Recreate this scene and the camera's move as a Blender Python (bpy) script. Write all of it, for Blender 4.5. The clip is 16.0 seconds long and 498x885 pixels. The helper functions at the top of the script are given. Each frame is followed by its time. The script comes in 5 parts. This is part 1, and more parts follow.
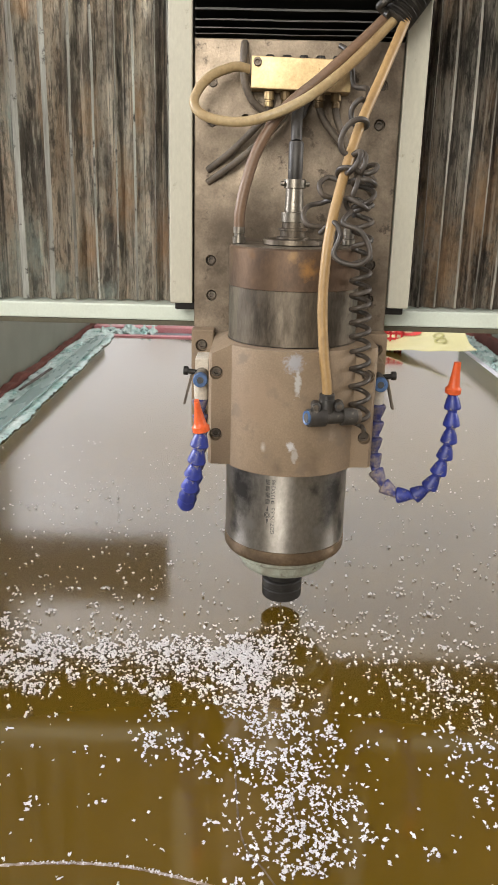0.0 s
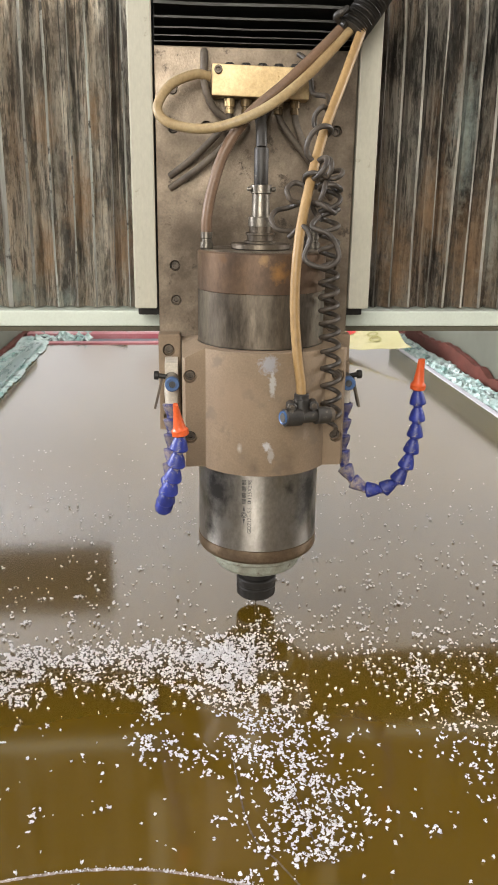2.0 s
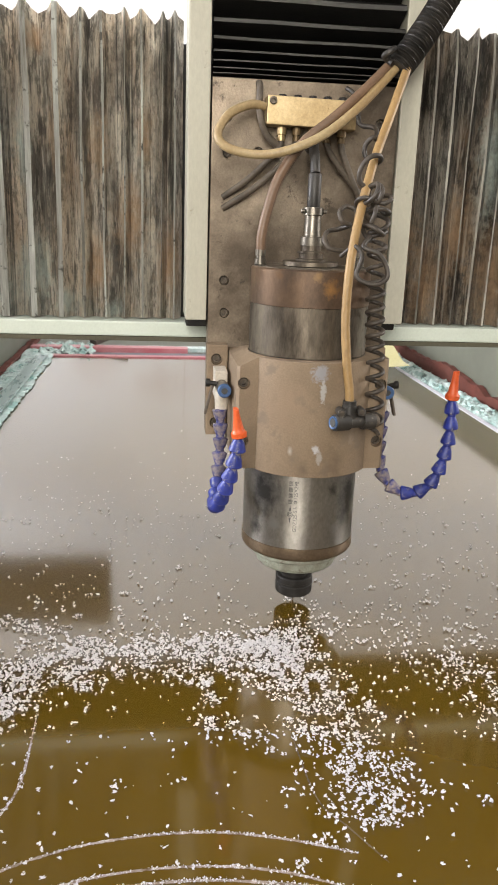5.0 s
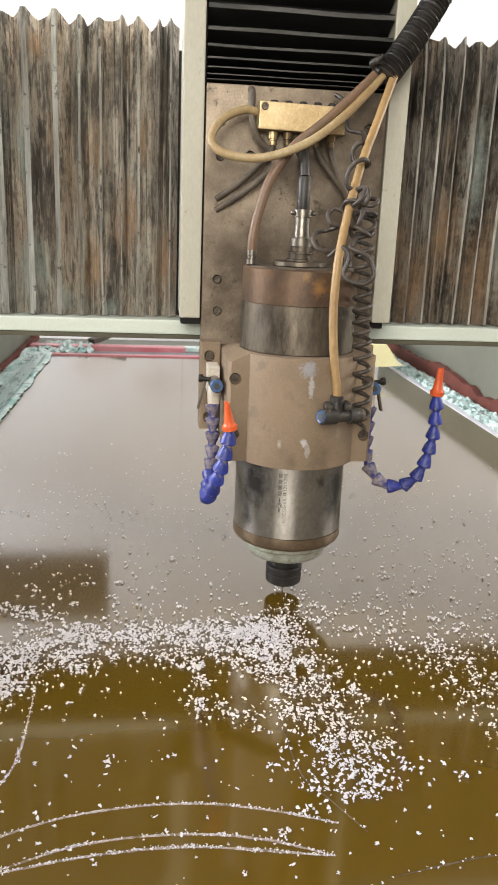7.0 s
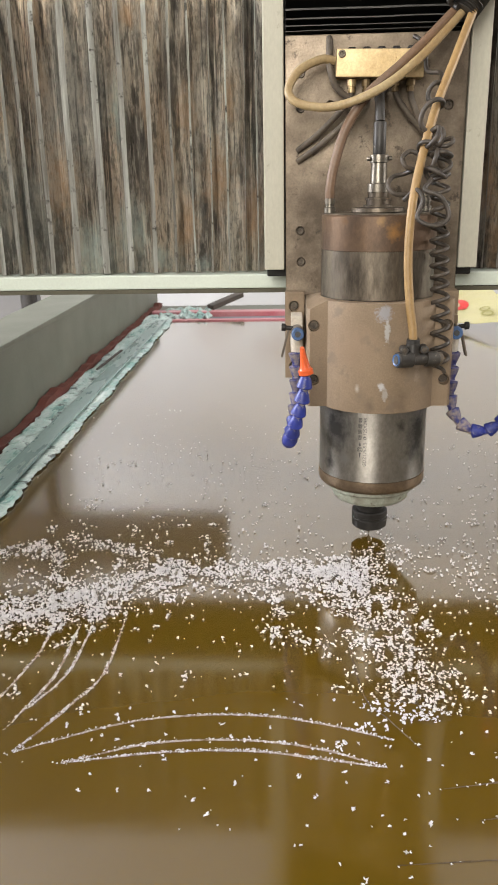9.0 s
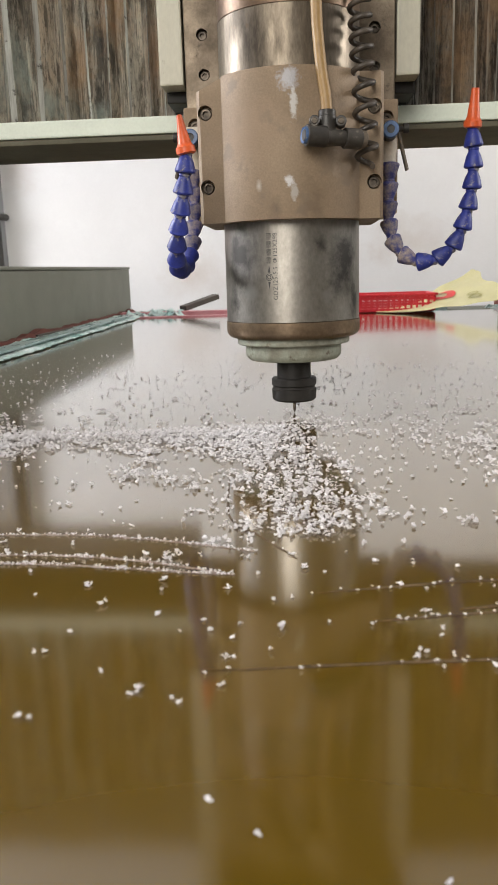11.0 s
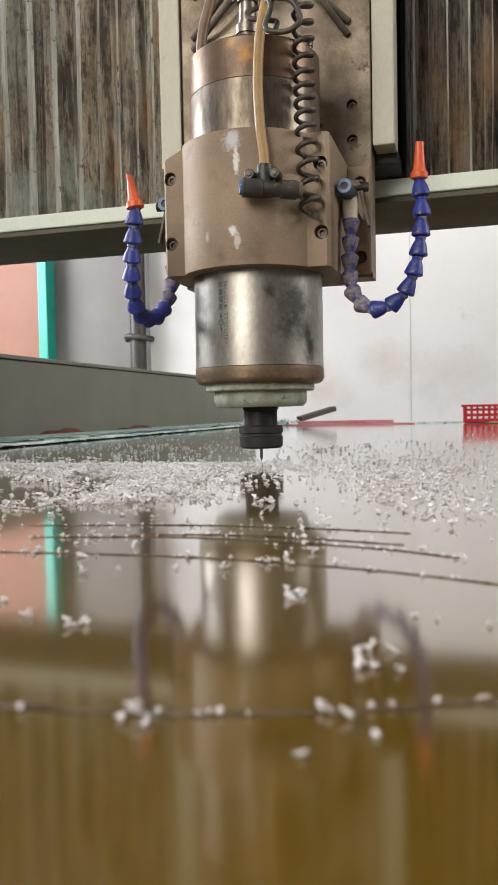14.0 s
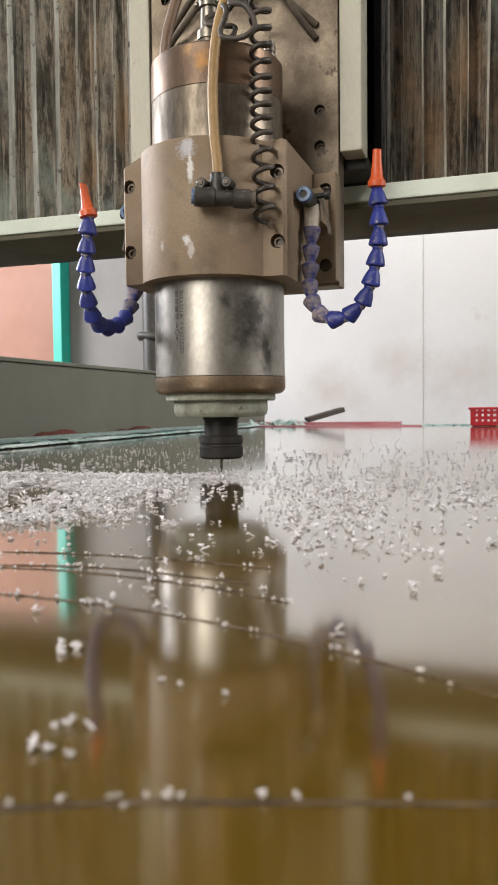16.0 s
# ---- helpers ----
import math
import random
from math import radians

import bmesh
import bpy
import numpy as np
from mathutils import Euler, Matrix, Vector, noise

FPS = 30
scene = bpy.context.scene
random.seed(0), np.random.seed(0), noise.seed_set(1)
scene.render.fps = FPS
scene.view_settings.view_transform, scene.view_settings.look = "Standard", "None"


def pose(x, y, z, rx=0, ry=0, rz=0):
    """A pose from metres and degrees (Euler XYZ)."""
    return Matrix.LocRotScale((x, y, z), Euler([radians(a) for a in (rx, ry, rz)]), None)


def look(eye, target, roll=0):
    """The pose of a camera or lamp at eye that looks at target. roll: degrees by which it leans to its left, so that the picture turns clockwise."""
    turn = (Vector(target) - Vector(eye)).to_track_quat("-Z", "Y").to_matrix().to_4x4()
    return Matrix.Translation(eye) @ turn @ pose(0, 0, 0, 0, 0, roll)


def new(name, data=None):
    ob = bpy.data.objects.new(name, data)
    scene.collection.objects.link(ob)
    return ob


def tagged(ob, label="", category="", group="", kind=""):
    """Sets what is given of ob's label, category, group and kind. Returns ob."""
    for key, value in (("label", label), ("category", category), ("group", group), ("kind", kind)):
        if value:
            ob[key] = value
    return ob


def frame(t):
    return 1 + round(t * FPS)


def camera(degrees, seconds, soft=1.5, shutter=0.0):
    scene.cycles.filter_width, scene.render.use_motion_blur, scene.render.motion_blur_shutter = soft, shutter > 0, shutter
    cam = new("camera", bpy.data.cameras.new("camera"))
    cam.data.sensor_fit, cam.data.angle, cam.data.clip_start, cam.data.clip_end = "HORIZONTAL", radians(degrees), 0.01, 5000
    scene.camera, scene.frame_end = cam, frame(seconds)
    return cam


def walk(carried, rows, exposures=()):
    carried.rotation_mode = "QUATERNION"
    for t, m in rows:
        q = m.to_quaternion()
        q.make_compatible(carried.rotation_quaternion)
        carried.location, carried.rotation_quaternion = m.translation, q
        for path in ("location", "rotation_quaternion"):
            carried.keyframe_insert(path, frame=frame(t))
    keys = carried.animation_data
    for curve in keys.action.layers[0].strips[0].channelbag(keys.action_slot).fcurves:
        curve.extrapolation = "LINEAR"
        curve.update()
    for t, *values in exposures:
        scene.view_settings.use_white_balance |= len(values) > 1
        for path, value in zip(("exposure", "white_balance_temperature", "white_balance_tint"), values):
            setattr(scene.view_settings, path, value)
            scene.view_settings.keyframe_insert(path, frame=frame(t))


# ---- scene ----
LENS = 35.34
ROWS = [
    (0, (-0.0332, -0.7328, 0.4339), (-0.0415, 0.2211, 0.1339), 1.40),
    (0.5, (-0.0411, -0.7314, 0.4306), (-0.0083, 0.2228, 0.1333), 0.85),
    (1, (-0.0535, -0.7339, 0.4353), (0.0061, 0.2185, 0.1365), 0.53),
    (1.5, (-0.0663, -0.7365, 0.4341), (0.0061, 0.2148, 0.1344), 0.46),
    (2, (-0.0813, -0.7428, 0.4353), (0.0045, 0.2088, 0.1402), 0.79),
    (2.5, (-0.0990, -0.7475, 0.4332), (0.0054, 0.2031, 0.1407), 1.40),
    (3, (-0.1143, -0.7553, 0.4358), (-0.0088, 0.1988, 0.1555), 1.50),
    (3.5, (-0.1315, -0.7612, 0.4333), (-0.0260, 0.1930, 0.1535), 1.63),
    (4, (-0.1451, -0.7703, 0.4337), (-0.0375, 0.1844, 0.1566), 1.75),
    (6.5, (-0.1680, -0.8145, 0.4334), (-0.0412, 0.1405, 0.1655), 2.42),
    (7, (-0.1564, -0.8215, 0.4339), (-0.0384, 0.1341, 0.1638), 2.39),
    (7.5, (-0.1417, -0.8324, 0.4367), (-0.0379, 0.1237, 0.1625), 2.27),
    (8, (-0.1504, -0.8485, 0.4318), (-0.1267, 0.1033, 0.1260), 0.85),
    (8.2, (-0.1210, -0.8560, 0.4160), (-0.2040, 1.0500, -0.1850), -0.10),
    (10.3, (-0.0770, -0.8666, 0.4232), (-0.1196, 0.0773, 0.0957), -2.74),
    (10.5, (-0.0605, -0.7860, 0.3218), (-0.1024, 0.1732, 0.0421), -3.05),
    (11, (0.0057, -0.7172, 0.1399), (-0.0605, 0.2569, -0.0764), -1.74),
    (11.5, (0.0772, -0.7283, 0.0785), (-0.0899, 0.2472, -0.0644), -0.79),
    (12, (0.1581, -0.7028, 0.0294), (-0.0702, 0.2678, -0.0459), 0.61),
    (12.5, (0.1681, -0.6990, 0.0158), (-0.0823, 0.2689, -0.0068), 0.38),
    (13, (0.1826, -0.7037, 0.0212), (-0.0817, 0.2607, 0.0073), 0.17),
    (13.5, (0.1983, -0.6995, 0.0371), (-0.0645, 0.2650, 0.0082), -0.39),
    (14, (0.2084, -0.7053, 0.0504), (-0.0734, 0.2534, 0.0097), -1.09),
    (14.5, (0.2168, -0.6957, 0.0570), (-0.0780, 0.2588, 0.0129), -0.78),
    (15, (0.2328, -0.6878, 0.0602), (-0.0674, 0.2652, 0.0199), -0.65),
    (15.5, (0.2483, -0.6857, 0.0626), (-0.0636, 0.2635, 0.0219), -0.72),
    (16, (0.2689, -0.6775, 0.0629), (-0.0453, 0.2708, 0.0180), -0.60),
]
EXPOSURES = [(0.0, 0.12), (4.0, 0.10), (8.2, 0.12), (10.3, 0.08), (11.0, -0.14), (16.0, -0.13)]
cam = camera(LENS, 16.0, soft=1.6)
cam.data.dof.use_dof, cam.data.dof.focus_distance, cam.data.dof.aperture_fstop = True, 0.76, 32.0
walk(cam, [(t, look(eye, aim, roll)) for t, eye, aim, roll in ROWS],
     exposures=EXPOSURES)

# ---- world, windows and lamps ----
world = bpy.data.worlds.new("sky")
scene.world = world
world.use_nodes = True
wn = world.node_tree.nodes
sky = wn.new("ShaderNodeTexSky")
sky.sky_type = "NISHITA"
sky.sun_disc = False
sky.sun_elevation, sky.sun_rotation = radians(35), radians(200)
world.node_tree.links.new(sky.outputs[0], wn["Background"].inputs[0])
wn["Background"].inputs[1].default_value = 0.08


def window_lamp(name, place, aim, sx, sy, watts, colour):
    data = bpy.data.lights.new(name, "AREA")
    data.shape, data.size, data.size_y = "RECTANGLE", sx, sy
    data.energy, data.color = watts, colour
    ob = new(name, data)
    ob.matrix_world = look(place, aim)
    return ob


window_lamp("window_light_south", (-0.80, -3.0, 1.36), (-0.3, 0, 0.6), 1.4, 1.6, 92, (1.0, 0.94, 0.845))
window_lamp("window_light_west", (-3.4, 0.9, 1.35), (-0.5, 2.35, 1.95), 1.9, 1.3, 290, (0.945, 0.945, 0.98))
# added fill from the east, lifts the right side; no known window
window_lamp("fill_light_east", (3.0, 0.6, 1.3), (0, 1.6, 1.05), 1.5, 1.1, 75, (1.0, 0.95, 0.9))


# ---- materials ----
def material(name, colour, colour2=None, rough=0.6, metal=0.0, scale=20.0, stretch=(1, 1, 1), bump=0.1, fine=300.0,
             rough2=None, contrast=0.25, spots=None, spot_scale=6.0, spot_cut=0.62, ior=1.5, specular=0.5, vary=0.0, grain_tone=0.15):
    """A surface of two tones mixed by noise, fine grain relief, and stains with a shape of their own."""
    m = bpy.data.materials.new(name)
    m.use_nodes = True
    nt = m.node_tree
    n, l = nt.nodes, nt.links
    b = n["Principled BSDF"]
    co = n.new("ShaderNodeTexCoord")
    mp = n.new("ShaderNodeMapping")
    mp.inputs["Scale"].default_value = stretch
    l.new(co.outputs["Object"], mp.inputs[0])

    def cloud(sc, detail=6, source=mp.outputs[0]):
        t = n.new("ShaderNodeTexNoise")
        t.inputs["Scale"].default_value, t.inputs["Detail"].default_value = sc, detail
        t.inputs["Roughness"].default_value = 0.65
        l.new(source, t.inputs[0])
        return t.outputs["Fac"]

    def ramp(src, lo, hi):
        r = n.new("ShaderNodeMapRange")
        r.inputs["From Min"].default_value, r.inputs["From Max"].default_value = lo, hi
        l.new(src, r.inputs["Value"])
        return r.outputs[0]

    def mixed(fac, c1, c2):
        x = n.new("ShaderNodeMix")
        x.data_type = "RGBA"
        l.new(fac, x.inputs["Factor"])
        for sock, c in ((x.inputs["A"], c1), (x.inputs["B"], c2)):
            if hasattr(c, "is_linked"):
                l.new(c, sock)
            else:
                sock.default_value = (*c, 1)
        return x.outputs["Result"]

    colour2 = colour2 or tuple(0.7 * c for c in colour)
    big = ramp(cloud(scale), 0.5 - contrast, 0.5 + contrast)
    out = mixed(big, colour, colour2)
    grain = cloud(fine, 3)
    dark = mixed(ramp(grain, 0.3, 0.75), (1 - 1.2 * grain_tone,) * 3, (1 + 0.8 * grain_tone,) * 3)
    mul = n.new("ShaderNodeMix")
    mul.data_type, mul.blend_type = "RGBA", "MULTIPLY"
    mul.inputs["Factor"].default_value = 1.0
    l.new(out, mul.inputs["A"])
    l.new(dark, mul.inputs["B"])
    out = mul.outputs["Result"]
    if spots:
        out = mixed(ramp(cloud(spot_scale, 8, co.outputs["Object"]), spot_cut, spot_cut + 0.07), out, spots)
    if vary:
        info = n.new("ShaderNodeObjectInfo")
        hsv = n.new("ShaderNodeHueSaturation")
        l.new(ramp(info.outputs["Random"], 0, 1), hsv.inputs["Value"])
        vr = n.new("ShaderNodeMapRange")
        vr.inputs["To Min"].default_value, vr.inputs["To Max"].default_value = 1 - vary, 1 + vary
        l.new(info.outputs["Random"], vr.inputs["Value"])
        l.new(vr.outputs[0], hsv.inputs["Value"])
        l.new(out, hsv.inputs["Color"])
        out = hsv.outputs["Color"]
    l.new(out, b.inputs["Base Color"])
    rr = n.new("ShaderNodeMapRange")
    rr.inputs["To Min"].default_value, rr.inputs["To Max"].default_value = rough, rough2 if rough2 is not None else min(1, rough * 1.3)
    l.new(big, rr.inputs["Value"])
    l.new(rr.outputs[0], b.inputs["Roughness"])
    b.inputs["Metallic"].default_value = metal
    b.inputs["IOR"].default_value = ior
    b.inputs["Specular IOR Level"].default_value = specular
    if bump:
        bp = n.new("ShaderNodeBump")
        bp.inputs["Strength"].default_value = bump
        bp.inputs["Distance"].default_value = 0.002
        l.new(grain, bp.inputs["Height"])
        l.new(bp.outputs[0], b.inputs["Normal"])
    return m


STEEL = material("brushed_steel", (0.43, 0.405, 0.37), (0.20, 0.187, 0.168), rough=0.33, rough2=0.48, metal=0.95, scale=9, fine=260, stretch=(1, 1, 0.6), bump=0.05, contrast=0.16)
STEEL_DARK = material("stained_steel", (0.25, 0.212, 0.165), (0.062, 0.050, 0.038), rough=0.34, rough2=0.52, metal=0.8, scale=26, stretch=(1.4, 1.4, 0.4), bump=0.1, contrast=0.14, spots=(0.12, 0.085, 0.055), spot_scale=34, spot_cut=0.58)
RUST_BAND = material("rusty_steel_band", (0.21, 0.135, 0.085), (0.085, 0.058, 0.042), rough=0.3, rough2=0.5, metal=0.65, scale=16, stretch=(1, 1, 0.6), bump=0.1, contrast=0.15)
COPPER_RING = material("tarnished_bronze", (0.30, 0.22, 0.145), (0.15, 0.11, 0.075), rough=0.35, rough2=0.55, metal=0.8, scale=25, bump=0.08, contrast=0.16)
PALE_GREEN = material("pale_green_coating", (0.36, 0.39, 0.32), (0.20, 0.19, 0.15), rough=0.45, rough2=0.7, metal=0.15, scale=34, bump=0.2, contrast=0.16, spots=(0.12, 0.095, 0.07), spot_scale=60, spot_cut=0.58)
BLACK_OXIDE = material("black_oxide_steel", (0.011, 0.0105, 0.010), (0.028, 0.025, 0.022), rough=0.42, rough2=0.6, metal=0.1, scale=40, bump=0.08, specular=0.35)
CAST = material("cast_aluminium", (0.30, 0.224, 0.150), (0.20, 0.144, 0.094), rough=0.5, rough2=0.7, metal=0.15, scale=12, fine=600, bump=0.18, spots=(0.19, 0.142, 0.10), spot_scale=26, spot_cut=0.58, grain_tone=0.12)
PLATE = material("dusty_steel_plate", (0.29, 0.235, 0.175), (0.10, 0.077, 0.055), rough=0.36, rough2=0.58, metal=0.6, scale=13, fine=420, bump=0.18, contrast=0.16, spots=(0.06, 0.046, 0.034), spot_scale=48, spot_cut=0.59)
CREAM = material("cream_paint", (0.53, 0.515, 0.425), (0.44, 0.425, 0.345), rough=0.42, scale=7, stretch=(1, 1, 0.4), bump=0.04, spots=(0.26, 0.22, 0.155), spot_scale=38, spot_cut=0.635, grain_tone=0.07)
LEDGE = material("pale_green_paint", (0.69, 0.76, 0.68), (0.58, 0.64, 0.56), rough=0.42, scale=7, bump=0.05, spots=(0.28, 0.25, 0.19), spot_scale=30, spot_cut=0.68, grain_tone=0.05)


def streaked(name, dark, pale, brown, amount, brown_amount):
    """Folded cloth under dust: upright pale streaks over black, brown stains, fine grain."""
    m = material(name, dark, pale, rough=0.6, rough2=0.85, scale=16, stretch=(3.2, 1, 0.16), fine=380, bump=0.4, contrast=0.16)
    nt = m.node_tree
    n, l = nt.nodes, nt.links
    b = n["Principled BSDF"]
    co = n["Texture Coordinate"]
    last = b.inputs["Base Color"].links[0].from_socket

    def layer(last, scale, stretch, lo, hi, colour, share):
        mp = n.new("ShaderNodeMapping")
        mp.inputs["Scale"].default_value = stretch
        l.new(co.outputs["Object"], mp.inputs[0])
        t = n.new("ShaderNodeTexNoise")
        t.inputs["Scale"].default_value, t.inputs["Detail"].default_value, t.inputs["Roughness"].default_value = scale, 9, 0.7
        l.new(mp.outputs[0], t.inputs[0])
        r = n.new("ShaderNodeMapRange")
        r.inputs["From Min"].default_value, r.inputs["From Max"].default_value, r.inputs["To Max"].default_value = lo, hi, share
        l.new(t.outputs["Fac"], r.inputs["Value"])
        x = n.new("ShaderNodeMix")
        x.data_type = "RGBA"
        l.new(r.outputs[0], x.inputs["Factor"])
        l.new(last, x.inputs["A"])
        x.inputs["B"].default_value = (*colour, 1)
        return x.outputs["Result"]

    last = layer(last, 7, (2.6, 1, 0.55), 0.44, 0.60, brown, brown_amount)
    last = layer(last, 30, (2.4, 1, 0.25), 0.55 - 0.1 * amount, 0.75, tuple(min(1, 1.35 * c) for c in pale), 0.8)
    last = layer(last, 22, (1.5, 1, 0.42), 0.50, 0.60, tuple(0.4 * c for c in dark), 0.75)
    last = layer(last, 90, (1.2, 1, 0.22), 0.52, 0.58, tuple(0.25 * c for c in dark), 0.65)
    last = layer(last, 260, (1, 1, 0.4), 0.51, 0.60, tuple(0.35 * c for c in dark), 0.4)
    last = layer(last, 150, (1.2, 1, 0.16), 0.55, 0.64, tuple(min(1, 1.2 * c) for c in pale), 0.5)
    last = layer(last, 55, (3.4, 1, 0.035), 0.57, 0.61, tuple(0.15 * c for c in dark), 0.75)
    last = layer(last, 70, (3.0, 1, 0.05), 0.60, 0.64, tuple(min(1, 1.25 * c) for c in pale), 0.6)
    l.new(last, b.inputs["Base Color"])
    return m


BELLOWS = streaked("dusty_bellows_cloth", (0.165, 0.152, 0.132), (0.74, 0.69, 0.59), (0.52, 0.35, 0.205), 1.3, 0.6)
BELLOWS_DARK = streaked("sooty_bellows_cloth", (0.026, 0.024, 0.022), (0.40, 0.37, 0.315), (0.36, 0.225, 0.125), 0.7, 0.45)
HEM = material("pale_pleat_ridge", (0.72, 0.735, 0.69), (0.27, 0.25, 0.215), rough=0.6, scale=55, stretch=(1.6, 1, 0.10), bump=0.3, contrast=0.13, spots=(0.13, 0.12, 0.105), spot_scale=60, spot_cut=0.58)
RIDGE_DARK = material("dark_cloth_pale_ridge", (0.74, 0.71, 0.63), (0.20, 0.185, 0.16), rough=0.6, scale=34, stretch=(1, 1, 0.2), bump=0.2, contrast=0.16)
WORN_HEAD = material("worn_screw_head", (0.16, 0.13, 0.10), (0.05, 0.042, 0.035), rough=0.42, rough2=0.6, metal=0.6, scale=80, bump=0.1, contrast=0.15)
SCRATCH_PALE = material("swarf_filled_cut", (0.44, 0.37, 0.34), (0.13, 0.085, 0.05), rough=0.7, scale=80, bump=0.5, contrast=0.12, fine=900)
WALL_SEAM = material("wall_joint_filler", (0.52, 0.48, 0.44), (0.42, 0.38, 0.35), rough=0.8, scale=20, bump=0.1)
HEM_DARK = material("lighter_black_ridge", (0.17, 0.165, 0.155), (0.05, 0.048, 0.044), rough=0.4, scale=20, stretch=(0.3, 1, 1), bump=0.15, contrast=0.15)
BELLOWS_BLACK = material("black_bellows_cloth", (0.012, 0.012, 0.012), (0.045, 0.042, 0.038), rough=0.42, rough2=0.65, scale=18, stretch=(0.3, 1, 1), bump=0.15)
SHEET = material("brown_acrylic", (0.098, 0.058, 0.0045), (0.090, 0.053, 0.0045), rough=0.085, rough2=0.105, scale=3, fine=900, bump=0.0, ior=1.52, grain_tone=0)
SHEET.node_tree.nodes["Principled BSDF"].inputs["Coat Weight"].default_value = 1.0
SHEET.node_tree.nodes["Principled BSDF"].inputs["Coat Roughness"].default_value = 0.09
SCRATCH = material("frosted_cut", (0.13, 0.085, 0.045), (0.035, 0.020, 0.008), rough=0.7, scale=70, bump=0.5, contrast=0.14, fine=900)
CHIP = material("white_plastic_chip", (0.75, 0.74, 0.765), (0.62, 0.60, 0.615), rough=0.5, scale=60, bump=0.1, fine=900)
YELLOW_HOSE = material("yellowed_hose", (0.37, 0.235, 0.095), (0.25, 0.155, 0.062), rough=0.38, rough2=0.55, scale=22, stretch=(1, 1, 0.5), bump=0.08, contrast=0.18)
PALE_HOSE = material("milky_hose", (0.44, 0.34, 0.19), (0.30, 0.20, 0.09), rough=0.34, rough2=0.5, scale=14, bump=0.08, contrast=0.16)
BROWN_HOSE = material("brown_hose", (0.21, 0.125, 0.075), (0.125, 0.08, 0.05), rough=0.38, rough2=0.5, scale=20, bump=0.08)
GREY_TUBE = material("grey_tube", (0.145, 0.115, 0.085), (0.065, 0.052, 0.04), rough=0.5, scale=30, bump=0.12, contrast=0.16)
BLACK_RUBBER = material("black_rubber", (0.016, 0.015, 0.014), (0.05, 0.044, 0.038), rough=0.42, scale=60, bump=0.15, contrast=0.16, spots=(0.13, 0.115, 0.095), spot_scale=130, spot_cut=0.62)
COIL = material("spiral_cable_sheath", (0.028, 0.024, 0.021), (0.085, 0.068, 0.053), rough=0.36, rough2=0.6, scale=45, bump=0.12, contrast=0.15)
BLUE = material("blue_plastic", (0.026, 0.042, 0.29), (0.016, 0.026, 0.16), rough=0.36, rough2=0.55, scale=50, bump=0.08, contrast=0.16, spots=(0.22, 0.205, 0.22), spot_scale=85, spot_cut=0.54, vary=0.2)
DUSTY_BLUE = material("dust_covered_blue_plastic", (0.030, 0.036, 0.17), (0.27, 0.225, 0.19), rough=0.6, scale=75, bump=0.3, contrast=0.09, vary=0.25)
ORANGE = material("orange_plastic", (0.72, 0.115, 0.025), (0.55, 0.085, 0.02), rough=0.36, scale=40, bump=0.06)
FIT_BLUE = material("light_blue_plastic", (0.065, 0.14, 0.31), (0.04, 0.08, 0.18), rough=0.35, scale=70, bump=0.06, contrast=0.15, spots=(0.25, 0.25, 0.25), spot_scale=160, spot_cut=0.64)
BRASS = material("worn_brass", (0.62, 0.49, 0.29), (0.46, 0.34, 0.18), rough=0.4, rough2=0.5, metal=0.85, scale=22, bump=0.03, contrast=0.16, spots=(0.26, 0.17, 0.07), spot_scale=80, spot_cut=0.62)
DULL_BRASS = material("dusty_brass", (0.22, 0.15, 0.07), (0.10, 0.075, 0.05), rough=0.45, metal=0.6, scale=60, bump=0.1)
NICKEL = material("nickel_plating", (0.29, 0.265, 0.225), (0.13, 0.115, 0.095), rough=0.3, rough2=0.5, metal=0.9, scale=60, bump=0.08, contrast=0.15)
WHITE_PLASTIC = material("white_tape", (0.66, 0.62, 0.55), (0.48, 0.42, 0.34), rough=0.55, scale=40, bump=0.1)
SHEET_EDGE = material("milky_acrylic_edge", (0.74, 0.74, 0.79), (0.60, 0.60, 0.66), rough=0.35, scale=15, bump=0.05)
RAIL_GREY = material("grey_green_paint", (0.152, 0.158, 0.122), (0.122, 0.126, 0.098), rough=0.5, rough2=0.62, scale=5, bump=0.05, spots=(0.12, 0.10, 0.075), spot_scale=9, spot_cut=0.7, grain_tone=0.05)
RUST_RED = material("red_brown_primer", (0.15, 0.035, 0.022), (0.09, 0.03, 0.02), rough=0.75, scale=15, bump=0.3)
# bluish white streaks put the film's glare into its second tone
TEAL_FILM = material("teal_film_scrap", (0.26, 0.44, 0.41), (0.68, 0.77, 0.75), rough=0.25, rough2=0.45, scale=26, stretch=(1, 0.35, 1), bump=0.5, contrast=0.14, spots=(0.09, 0.12, 0.12), spot_scale=30, spot_cut=0.56)
PINK = material("pink_acrylic_offcut", (0.46, 0.10, 0.13), (0.56, 0.27, 0.28), rough=0.3, scale=12, bump=0.05)
SLATE = material("slate_offcut", (0.13, 0.17, 0.19), (0.09, 0.10, 0.11), rough=0.35, scale=12, bump=0.05)
DARK_WOOD = material("dark_stick", (0.045, 0.036, 0.03), (0.09, 0.075, 0.06), rough=0.6, scale=18, stretch=(0.3, 1, 1), bump=0.2)
RED_PLASTIC = material("red_plastic", (0.56, 0.02, 0.03), (0.42, 0.015, 0.025), rough=0.35, scale=20, bump=0.03)
YELLOW_BAG = material("yellow_printed_film", (0.44, 0.40, 0.16), (0.52, 0.48, 0.28), rough=0.35, scale=6, bump=0.06)
